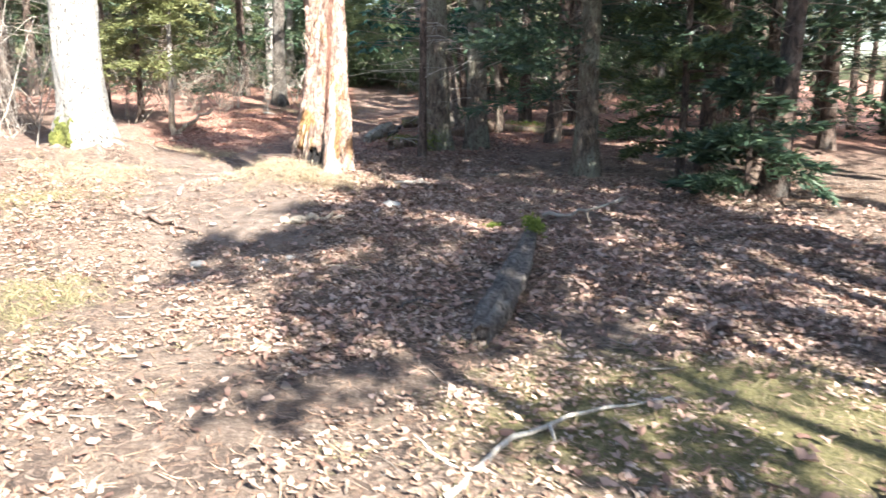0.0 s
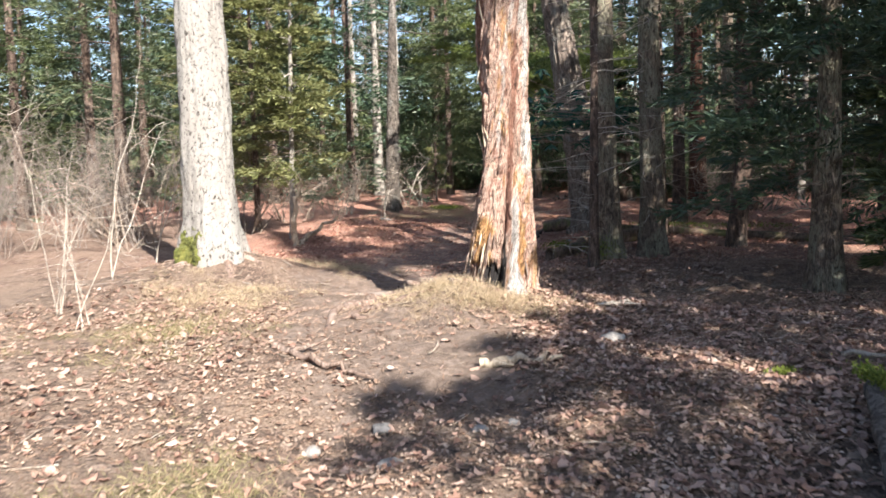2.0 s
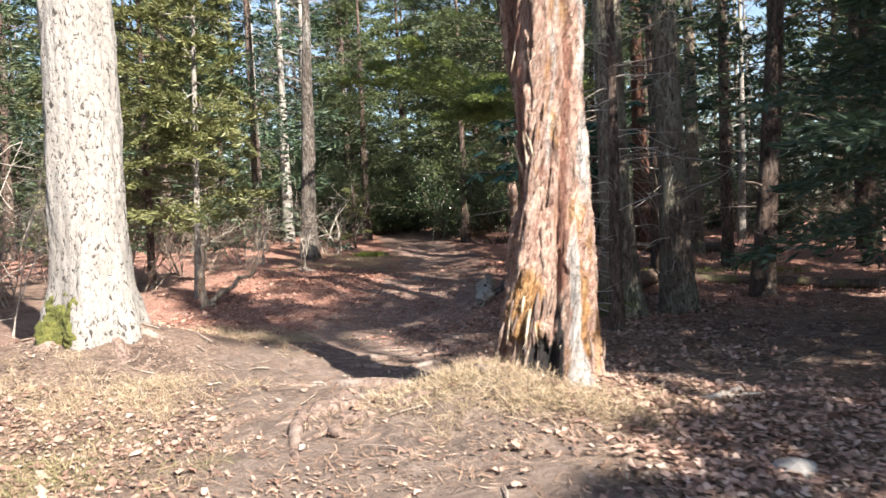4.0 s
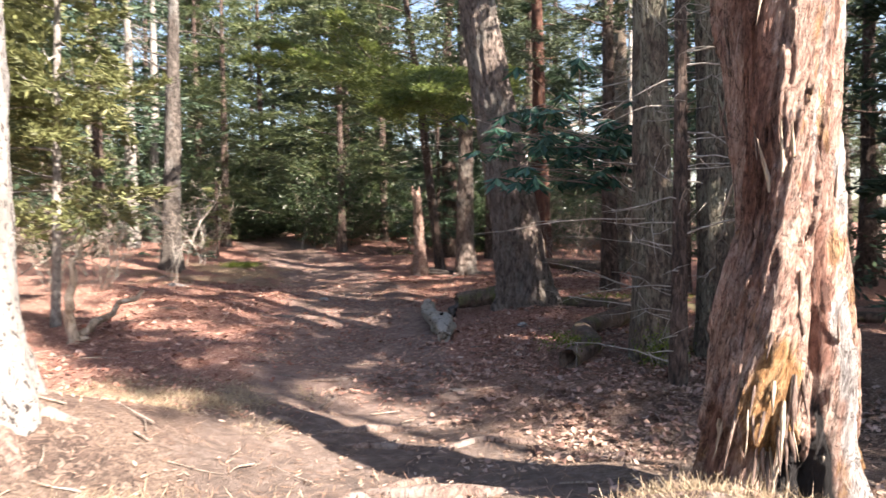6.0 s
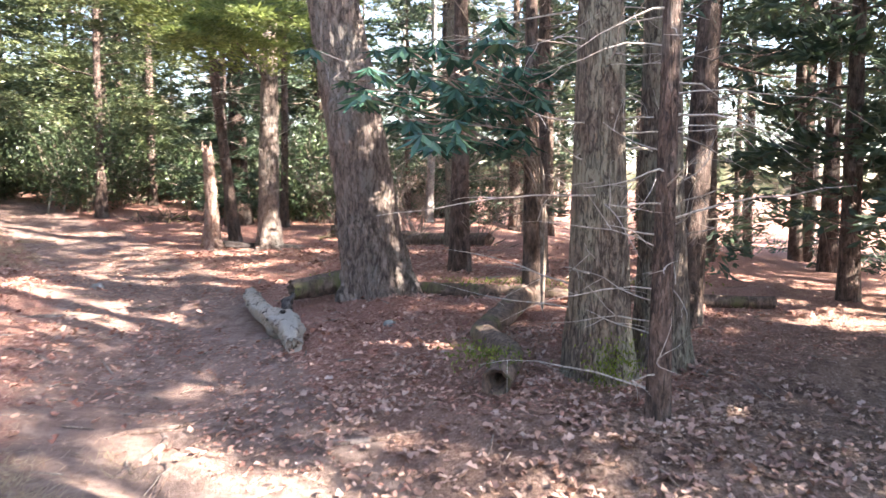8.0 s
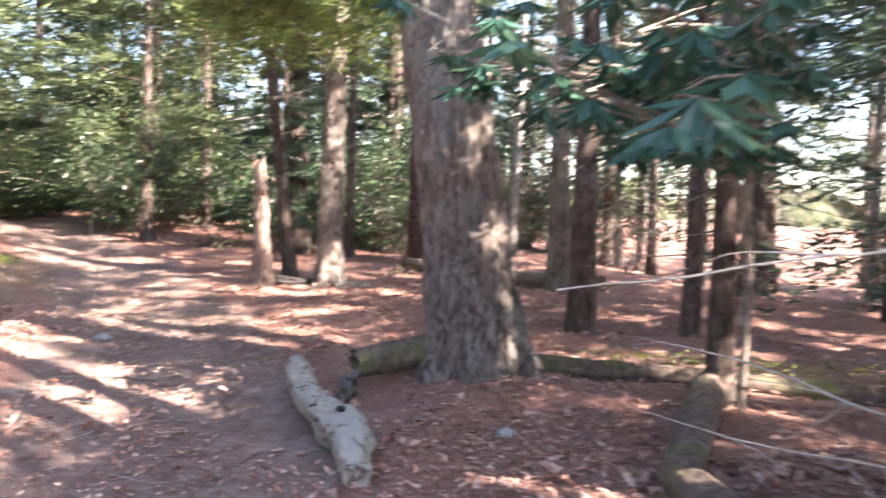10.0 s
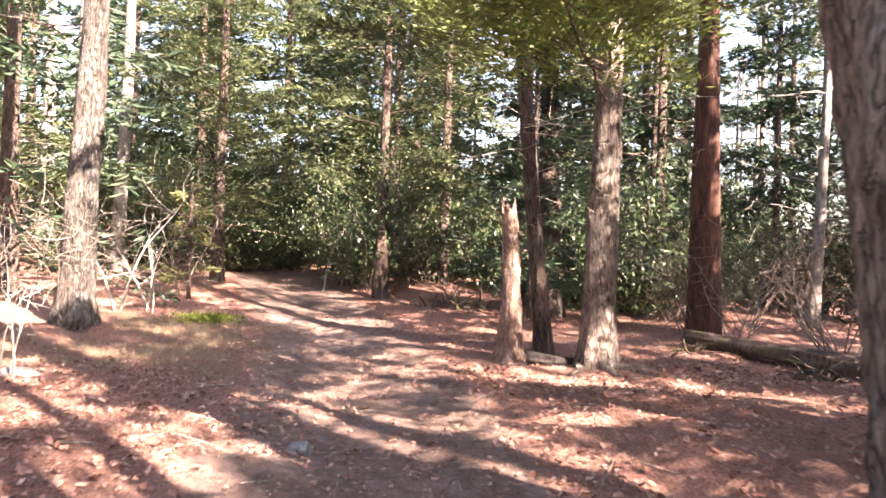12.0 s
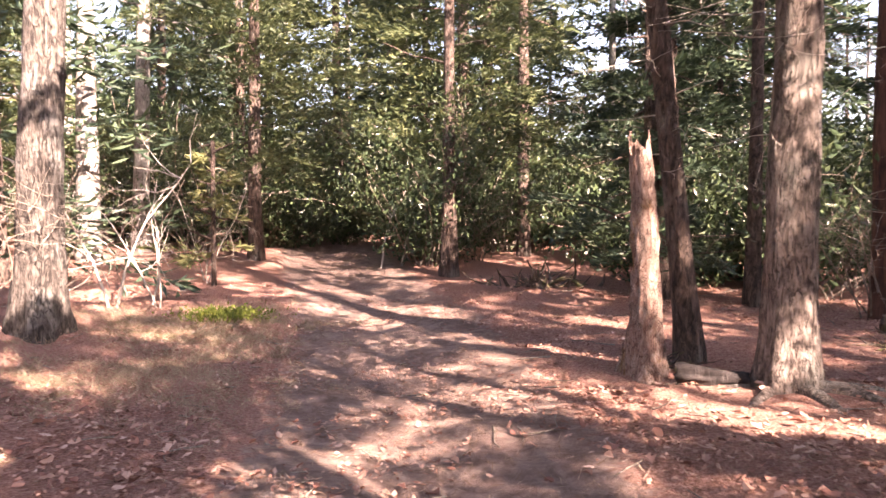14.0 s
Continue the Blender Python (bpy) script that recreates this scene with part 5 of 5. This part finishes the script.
def broken_snag():
    e = put(thing("broken_stump", (0, 0, 0), "tall broken stump of weathered brown wood", "stump"), 0.08, 22.3)
    me = trunk_mesh("trunk", M_SNAG, 1.75, 0.13, 0.075, (-0.03, 0), (0.03, 0), 40, 70, 0.9, 3, 0.12, 44, 0.15, 0.25)
    co = np.empty(len(me.vertices) * 3, np.float32)
    me.vertices.foreach_get("co", co)
    co = co.reshape(-1, 3)
    top = co[:, 2] > 1.35
    co[top, 2] += (np.sin(np.arctan2(co[top, 1], co[top, 0]) * 3) * 0.07 + np.sin(np.arctan2(co[top, 1], co[top, 0]) * 7) * 0.05) * (co[top, 2] - 1.35) / 0.4
    me.vertices.foreach_set("co", co.ravel())
    me.update()
    me.attributes.new("grain", "FLOAT_VECTOR", "POINT").data.foreach_set("vector", co.ravel())
    part("trunk", me, e)


broken_snag()
_rng = np.random.RandomState(14)
for ang, L, r in ((-2.6, 0.8, 0.06), (-1.5, 1.0, 0.065), (-0.8, 1.3, 0.07), (-0.3, 1.1, 0.06), (2.8, 0.6, 0.05)):
    root_part(straight_pine, _rng, 0.92, 21.75, ang, 0.2, L, r, M_MAPLE)
fallen("fallen_log", "short blackened log between stump and pine", "log", [(0.22, 22.05), (0.45, 21.95), (0.68, 21.85)], [0.07, 0.06, 0.04], [0.075, 0.07, 0.05], M_CHARRED, 9, rough=0.3)


def stick(label, pts, r, material=None, forks=(), seed=0, name="stick"):
    pts = np.array(pts, float)
    rng = np.random.RandomState(seed)
    b = Builder()
    t = np.linspace(0, len(pts) - 1, 14)
    line = np.stack([np.interp(t, range(len(pts)), pts[:, k]) for k in range(3)], 1) - pts[0]
    line[1:-1] += rng.normal(0, r * 0.5, (12, 3))
    tube(b, line, np.linspace(r, r * 0.4, 14), 7)
    for at_, way, L in forks:
        p = line[int(at_ * 13)]
        tube(b, wander(rng, p, way, L, 6, 0.12), np.linspace(r * 0.7, r * 0.2, 7), 6)
    o = new(name, b.mesh(name, material or M_TWIG))
    o.location = pts[0]
    return tagged(o, label, "stick")


stick("grey branch stub propped on the log", stick_pts, 0.05, M_LOG, seed=12)
stick("pale forked dead branch on thin grass", on_land([(0.0, 2.55), (0.25, 3.05), (0.62, 3.32), (1.12, 3.52)], [0.02, 0.04, 0.04, 0.03]), 0.016, None, [(0.55, (0.1, -1, -0.05), 0.3), (0.2, (-1, 0.5, 0.02), 0.3)], 1)
z0 = float(land(-5.4, 15.55))
stick("upright pale stake in the ground", [(-5.4, 15.55, z0 - 0.1), (-5.38, 15.56, z0 + 0.5), (-5.27, 15.6, z0 + 1.25)], 0.07, M_PALEWOOD, seed=2, name="stake")
stick("pale leaning dead branch", [(-5.35, 15.6, z0), (-5.05, 15.8, z0 + 0.3), (-4.7, 16.0, z0 + 0.52)], 0.055, M_PALEWOOD, seed=3)
stick("brown dead branch on the leaf litter", on_land([(-3.2, 7.65), (-2.8, 7.35), (-2.3, 7.15)], [0.03, 0.05, 0.03]), 0.035, M_ROOT, [(0.3, (0.5, 0.6, 0.05), 0.35)], 4)
stick("fallen dead branch propped on its fork", on_land([(0.95, 7.25), (1.15, 7.1), (1.45, 6.95), (1.65, 6.9)], [0.05, 0.1, 0.22, 0.3]), 0.02, M_DEADTWIG, [(0.6, (0.1, -0.3, -0.9), 0.2), (0.8, (0.7, 0.2, 0.3), 0.25)], 5)
stick("thin pale stick on the ground", on_land([(-0.58, 8.93), (-0.15, 9.05)], [0.02, 0.03]), 0.014, M_TWIG, seed=6)
stick("flat splinter of pale wood on the ground", on_land([(-0.5, 8.95), (-0.1, 9.25)], [0.02, 0.03]), 0.025, M_TWIG, seed=7)
stick("broken pale wood lying on the litter", on_land([(-1.55, 7.3), (-1.25, 7.28), (-0.95, 7.35)], [0.03, 0.04, 0.03]), 0.04, M_PALEWOOD, [(0.3, (0.6, -0.4, 0.1), 0.15)], 15)
stick("thin dead twig on the leaf litter", on_land([(-0.3, 4.95), (-0.15, 5.1), (0.0, 5.05)], [0.02, 0.03, 0.02]), 0.012, M_LOG, seed=8)
twig = stick("long bare horizontal dead branch", [(-0.15, 12.5, 1.74), (-0.95, 12.5, 1.73), (-1.7, 12.8, 1.62)], 0.0065, M_TWIG, [(0.6, (-0.7, 0.4, -0.1), 0.3)], 9, name="dead_branch")
twig.parent = spruce
twig.location = twig.location - spruce.location
del twig["category"]


def stone(x, y, size, label, seed, flat=0.6):
    bm = bmesh.new()
    bmesh.ops.create_icosphere(bm, subdivisions=3, radius=size)
    for v in bm.verts:
        v.co *= 1 + 0.35 * noise.noise(v.co / size * 1.1 + Vector((seed, 0, 0)))
        v.co.z *= flat
    me = bpy.data.meshes.new("stone")
    bm.to_mesh(me)
    bm.free()
    me.materials.append(M_STONE)
    o = put(new("stone", me), x, y, -size * flat * 0.3)
    return tagged(o, label, "stone")


stone(-0.54, 7.83, 0.1, "pale blue-grey stone on leaf litter", 1)
stone(-2.56, 6.38, 0.055, "small pale stone in the worn trail", 2, 0.6)
stone(-2.14, 6.58, 0.07, "small brown-grey stone in the worn trail", 3, 0.5)
stone(-1.5, 6.35, 0.05, "small flat stone among leaves", 8, 0.4)
stone(-1.3, 6.4, 0.045, "small flat stone among leaves", 9, 0.4)
stone(-2.0, 6.05, 0.07, "half-sunk reddish stone in the trail", 10, 0.5)
stone(-0.46, 14.9, 0.06, "small pale stone by the tree foot", 4)
stone(-2.3, 19.0, 0.085, "flat grey stone in the trail", 5, 0.6)
stone(-4.7, 21.1, 0.16, "flat grey stone among needles", 6, 0.35)


def trail_roots():
    rng = np.random.RandomState(21)
    for x, y, a, L, r in ((-3.15, 11.9, 0.1, 0.9, 0.045), (-3.0, 11.6, -0.3, 0.8, 0.035), (-2.9, 12.6, 0.3, 0.7, 0.03), (-3.1, 13.6, 0.2, 0.8, 0.03), (-2.9, 14.1, -0.1, 0.6, 0.03), (-2.9, 10.55, 0.15, 0.6, 0.04), (-2.75, 9.95, -1.9, 0.9, 0.06), (-2.5, 9.8, -1.5, 0.8, 0.05), (-2.15, 9.55, -2.1, 0.7, 0.055), (-3.15, 10.6, -0.65, 1.2, 0.06), (-2.9, 9.6, -0.7, 0.7, 0.05), (-2.3, 9.15, -2.6, 0.6, 0.045), (-3.3, 9.6, -1.2, 0.6, 0.04), (-3.4, 16.0, 0.2, 0.7, 0.03), (-3.3, 17.2, 0.0, 0.8, 0.03), (-2.6, 12.2, -0.2, 1.0, 0.03), (-2.45, 9.35, -2.9, 0.8, 0.05), (-2.7, 9.2, -2.2, 0.7, 0.045), (-3.0, 9.3, -1.4, 0.8, 0.05), (-2.1, 8.9, -2.4, 0.8, 0.04), (-3.4, 10.35, -0.2, 0.8, 0.035), (-2.2, 13.0, 0.4, 0.7, 0.03), (-2.6, 11.2, -0.4, 0.9, 0.035), (-3.2, 12.9, 0.0, 0.9, 0.035)):
        if y < 10.8:
            r *= 1.1
        p = wander(rng, (x - 0.25 * math.cos(a), y - 0.25 * math.sin(a), 0), (math.cos(a), math.sin(a), 0), L + 0.6, 16, 0.2)
        s = np.linspace(0, 1, 17)
        p[:, 2] = land(p[:, 0], p[:, 1]) + np.sin(s * math.pi) ** 0.6 * r * 1.9 - r * 1.75 + 0.25 * r * np.sin(s * 11 + x * 9) * np.sin(s * math.pi)
        b = Builder()
        tube(b, p - p[0], r * np.clip(np.sin(0.03 + s * 3.08), 0.02, 1) ** 0.7 * np.linspace(1.0, 0.55, 17) * (1 + 0.12 * np.sin(s * 23 + y * 5)), 8)
        o = new("tree_root", b.mesh("tree_root", M_ROOT))
        o.location = p[0]
        tagged(o, "exposed worn tree root across the trail", "root", "trail roots")


trail_roots()


def brush_heap():
    b = Builder()
    rng = np.random.RandomState(9)
    for _ in range(60):
        a, el = rng.uniform(0, 6.28), rng.uniform(0.1, 1.0)
        p = wander(rng, (rng.normal(0, 0.25), rng.normal(0, 0.15), 0.0), (math.cos(a), math.sin(a), el), rng.uniform(0.25, 0.7), 5, 0.2)
        tube(b, p, np.linspace(0.03, 0.006, 6) * rng.uniform(0.5, 1.3), 5)
    me = b.mesh("root_mass", M_BROWNLOG)
    tagged(put(new("root_mass", me), 0.5, 27.5), "dark upturned root mass with dead twigs", "dead roots", kind="stuff")
    for x, y, s, turn in ((3.35, 21.4, 0.8, 1.0), (3.9, 20.2, 0.9, 2.2), (2.7, 23.0, 0.7, 4.0), (0.35, 22.6, 0.45, 5.0)):
        o = put(new("brush_heap", me), x, y)
        o.rotation_euler, o.scale = (0, 0, turn), (s * 1.2, s, s * 0.6)
        tagged(o, "low heap of dead brown branches and debris", "brush", "brush heaps", kind="stuff")


brush_heap()

# ---- ground cover ----


def flat_blades(b, rng, x, y, length, width, tip=0.24, lift=0.006, fold=0.14, plain=False):
    n = len(x)
    a = rng.uniform(0, 6.28, n)
    nz = unit(np.stack([rng.normal(0, tip, n), rng.normal(0, tip, n), np.ones(n)], 1))
    al = unit(np.cross(nz, np.stack([np.cos(a), np.sin(a), np.zeros(n)], 1)))
    ac = np.cross(nz, al)
    o = np.stack([x, y, land(x, y) + lift + rng.uniform(0, 0.02, n)], 1) - al * (length * 0.5)[:, None]
    blades(b, o, al, ac, length, width, rng.uniform(-fold, fold, (n, 1)), rng.uniform(-0.25, 0.25, (n, 1)), plain)


def leaf_cover():
    rng = np.random.RandomState(31)
    x = np.concatenate([rng.uniform(-7, 6, 70000), rng.uniform(-5.5, 3.5, 60000), rng.uniform(-1.2, 3.4, 30000), rng.uniform(-2.6, 0.6, 9000), rng.uniform(-6, 4, 45000)])
    y = np.concatenate([rng.uniform(0.6, 28, 70000), rng.uniform(0.8, 9.5, 60000), rng.uniform(3.4, 9.5, 30000), rng.uniform(10.5, 16.5, 9000), rng.uniform(12, 27, 45000)])
    keep = rng.rand(len(x)) > (0.72 - 0.3 * ramp(12, 16, y)) * trodden(x, y) + 0.6 * grassy(x, y) + 0.6 * np.exp(-((x + 4.0) / 0.9) ** 2 - ((y - 5.4) / 1.1) ** 2) + 0.9 * ramp(0.0, 0.6, np.sin(x * 1.9 + 1 + 0.8 * np.sin(y * 1.1)) * np.sin(y * 1.5 + 0.7 * np.sin(x * 1.3)) + 0.35 * np.sin(x * 4.3 + y * 2.1) + 0.3 * np.sin(y * 5.1 - x * 3.2))
    x, y = x[keep], y[keep]
    for name, material, label, part_of in (("leaf_litter", M_LITTER, "dry tan fallen leaves scattered over the forest floor", y < 12), ("leaf_litter", M_NEEDLEAF, "reddish-brown fallen leaves over pine needles", y >= 12)):
        b = Builder()
        n = int(part_of.sum())
        L = 0.018 + 0.05 * rng.beta(1.4, 2.8, n)
        flat_blades(b, rng, x[part_of], y[part_of], L, L * rng.uniform(0.45, 0.7, n))
        tagged(new(name, b.mesh(name, material, False)), label, "leaf litter", kind="stuff")
    b = Builder()
    n = 60000
    x, y = rng.uniform(-6.5, 5, n), np.where(rng.rand(n) < 0.6, rng.uniform(8, 26, n), rng.uniform(0.6, 10, n))
    flat_blades(b, rng, x, y, rng.uniform(0.05, 0.16, n), np.full(n, 0.006), 0.15, 0.004, 0.0, True)
    tagged(new("fallen_needles", b.mesh("fallen_needles", M_NEEDLES, False)), "fallen needles and fine twigs on the ground", "twigs", kind="stuff")


leaf_cover()


def lobed_leaves(b, rng, x, y, L):
    """Whole fallen leaves, lobed and curled, each a strip of folded faces along its rib."""
    n = len(x)
    s = np.array([0.0, 0.28, 0.5, 0.76, 1.0])
    w = np.array([0.03, 0.3, 0.19, 0.27, 0.02])
    a = rng.uniform(0, 6.28, n)
    nz = unit(np.stack([rng.normal(0, 0.32, n), rng.normal(0, 0.32, n), np.ones(n)], 1))
    al = unit(np.cross(nz, np.stack([np.cos(a), np.sin(a), np.zeros(n)], 1)))
    ac = np.cross(nz, al)
    o = np.stack([x, y, land(x, y) + 0.012 + rng.uniform(0, 0.022, n)], 1)
    cup, bend, fat = rng.uniform(-0.9, 1.3, n), rng.uniform(-0.7, 0.9, n), rng.uniform(0.75, 1.3, n)
    rows = []
    for sk, wk in zip(s, w):
        mid = o + al * ((sk - 0.5) * L)[:, None] + nz * (bend * (sk - 0.5) ** 2 * L)[:, None]
        for g in (-1, 0, 1):
            wid = wk * L * fat * (1 + 0.25 * rng.normal(0, 1, n)) * g
            rows.append(mid + ac * wid[:, None] + nz * (cup * np.abs(wid) * 0.8)[:, None])
    v = np.stack(rows, 1).reshape(-1, 3)
    q = np.array([[3 * i + j, 3 * i + j + 1, 3 * i + j + 4, 3 * i + j + 3] for i in range(4) for j in range(2)])
    b.add(v, (np.arange(n)[:, None, None] * 15 + q[None]).reshape(-1, 4))


def whole_leaves():
    rng = np.random.RandomState(71)
    for label, material, spots in (("whole curled brown and pinkish oak leaves on the litter", M_PINKLEAF, ((-6.5, 4.5, 1.0, 10.0, 13000), (-1.2, 3.6, 4.2, 9.3, 11000), (-2.4, 1.2, 10.6, 14.0, 3800))), ("curled reddish leaves among pine needles", M_NEEDLEAF, ((-5.5, 3.5, 13.0, 22.0, 9000),))):
        b = Builder()
        for x0, x1, y0, y1, n in spots:
            x, y = rng.uniform(x0, x1, n), rng.uniform(y0, y1, n)
            patch = np.sin(x * 2.1 + 0.6 * np.sin(y * 1.7)) * np.sin(y * 1.9 + 2) + 0.5 * np.sin(x * 5.3 - y * 3.1)
            keep = rng.rand(n) < np.clip(0.75 + 0.4 * patch - 0.6 * trodden(x, y) - 0.5 * grassy(x, y), 0.05, 1)
            x, y = x[keep], y[keep]
            lobed_leaves(b, rng, x, y, 0.03 + 0.058 * rng.beta(2, 2.2, len(x)))
        tagged(new("leaf_litter", b.mesh("leaf_litter", material, False)), label, "leaf litter", kind="stuff")


whole_leaves()


def twig_cover():
    """Small broken twigs lying about."""
    rng = np.random.RandomState(51)
    b = Builder()
    for _ in range(900):
        x, y = rng.uniform(-6, 4), rng.uniform(1.5, 27)
        a, L = rng.uniform(0, 6.28), rng.uniform(0.08, 0.45) * (0.5 + 0.5 * rng.rand())
        p = wander(rng, (x, y, 0), (math.cos(a), math.sin(a), 0), L, 4, 0.15)
        p[:, 2] = land(p[:, 0], p[:, 1]) + 0.008 + rng.uniform(0, 0.02)
        tube(b, p, np.linspace(1, 0.5, 5) * rng.uniform(0.003, 0.009), 5)
    tagged(new("fallen_twigs", b.mesh("fallen_twigs", M_DEADTWIG)), "small broken twigs lying on the ground", "twigs", kind="stuff")


twig_cover()


def grass_cover():
    rng = np.random.RandomState(41)
    for material, label, spots, n in ((M_GRASSG, "short thin green and straw grass", ((1.4, 3.4, 1.5, 1.0), (-3.2, 3.9, 1.0, 0.8), (-2.95, 5.2, 0.45, 0.8), (-4.4, 8.2, 0.8, 0.8)), 11000), (M_GRASS, "tufts of dry straw-coloured grass", ((-2.1, 9.15, 0.5, 0.3), (-1.4, 8.75, 0.6, 0.25), (-4.0, 24.6, 1.2, 1.0), (-4.6, 10.0, 0.7, 0.5), (-3.5, 23.0, 0.7, 1.2), (-3.2, 25.0, 0.6, 1.4), (-4.4, 22.4, 1.0, 0.9), (-4.2, 12.6, 0.7, 0.8)), 36000)):
        b = Builder()
        for cx, cy, sx, sy in spots:
            k = n // len(spots)
            cl = rng.randint(0, 110, k)
            ox, oy = rng.normal(cx, sx * 0.6, 110), rng.normal(cy, sy * 0.6, 110)
            x, y = ox[cl] + rng.normal(0, 0.06, k), oy[cl] + rng.normal(0, 0.06, k)
            al = unit(np.stack([rng.normal(0, 0.8, k), rng.normal(0, 0.8, k) - 0.3, rng.uniform(0.2, 1, k)], 1))
            ac = unit(np.cross(al, rng.normal(0, 1, (k, 3))))
            o = np.stack([x, y, land(x, y) - 0.005], 1)
            blades(b, o, al, ac, rng.uniform(0.04, 0.14, k), 0.0034, 0, rng.uniform(0, 0.5, (k, 1)), True)
        tagged(new("grass", b.mesh("grass", material, False)), label, "grass", kind="stuff")


grass_cover()


def moss_mound():
    e = put(thing("moss_mound", (0, 0, 0), "small bright green moss cushion beside the trail", "moss"), -3.55, 25.2)
    moss_on(e, (0, 0, 0.05), (0.22, 0.14, 0.03), 1600, 5, None, 0.05)
    e = put(thing("moss_mound", (0, 0, 0), "small yellow-green moss cushion in the leaf litter", "moss"), 0.46, 6.95)
    moss_on(e, (0, 0, 0.03), (0.055, 0.04, 0.015), 320, 6, None, 0.03)


moss_mound()
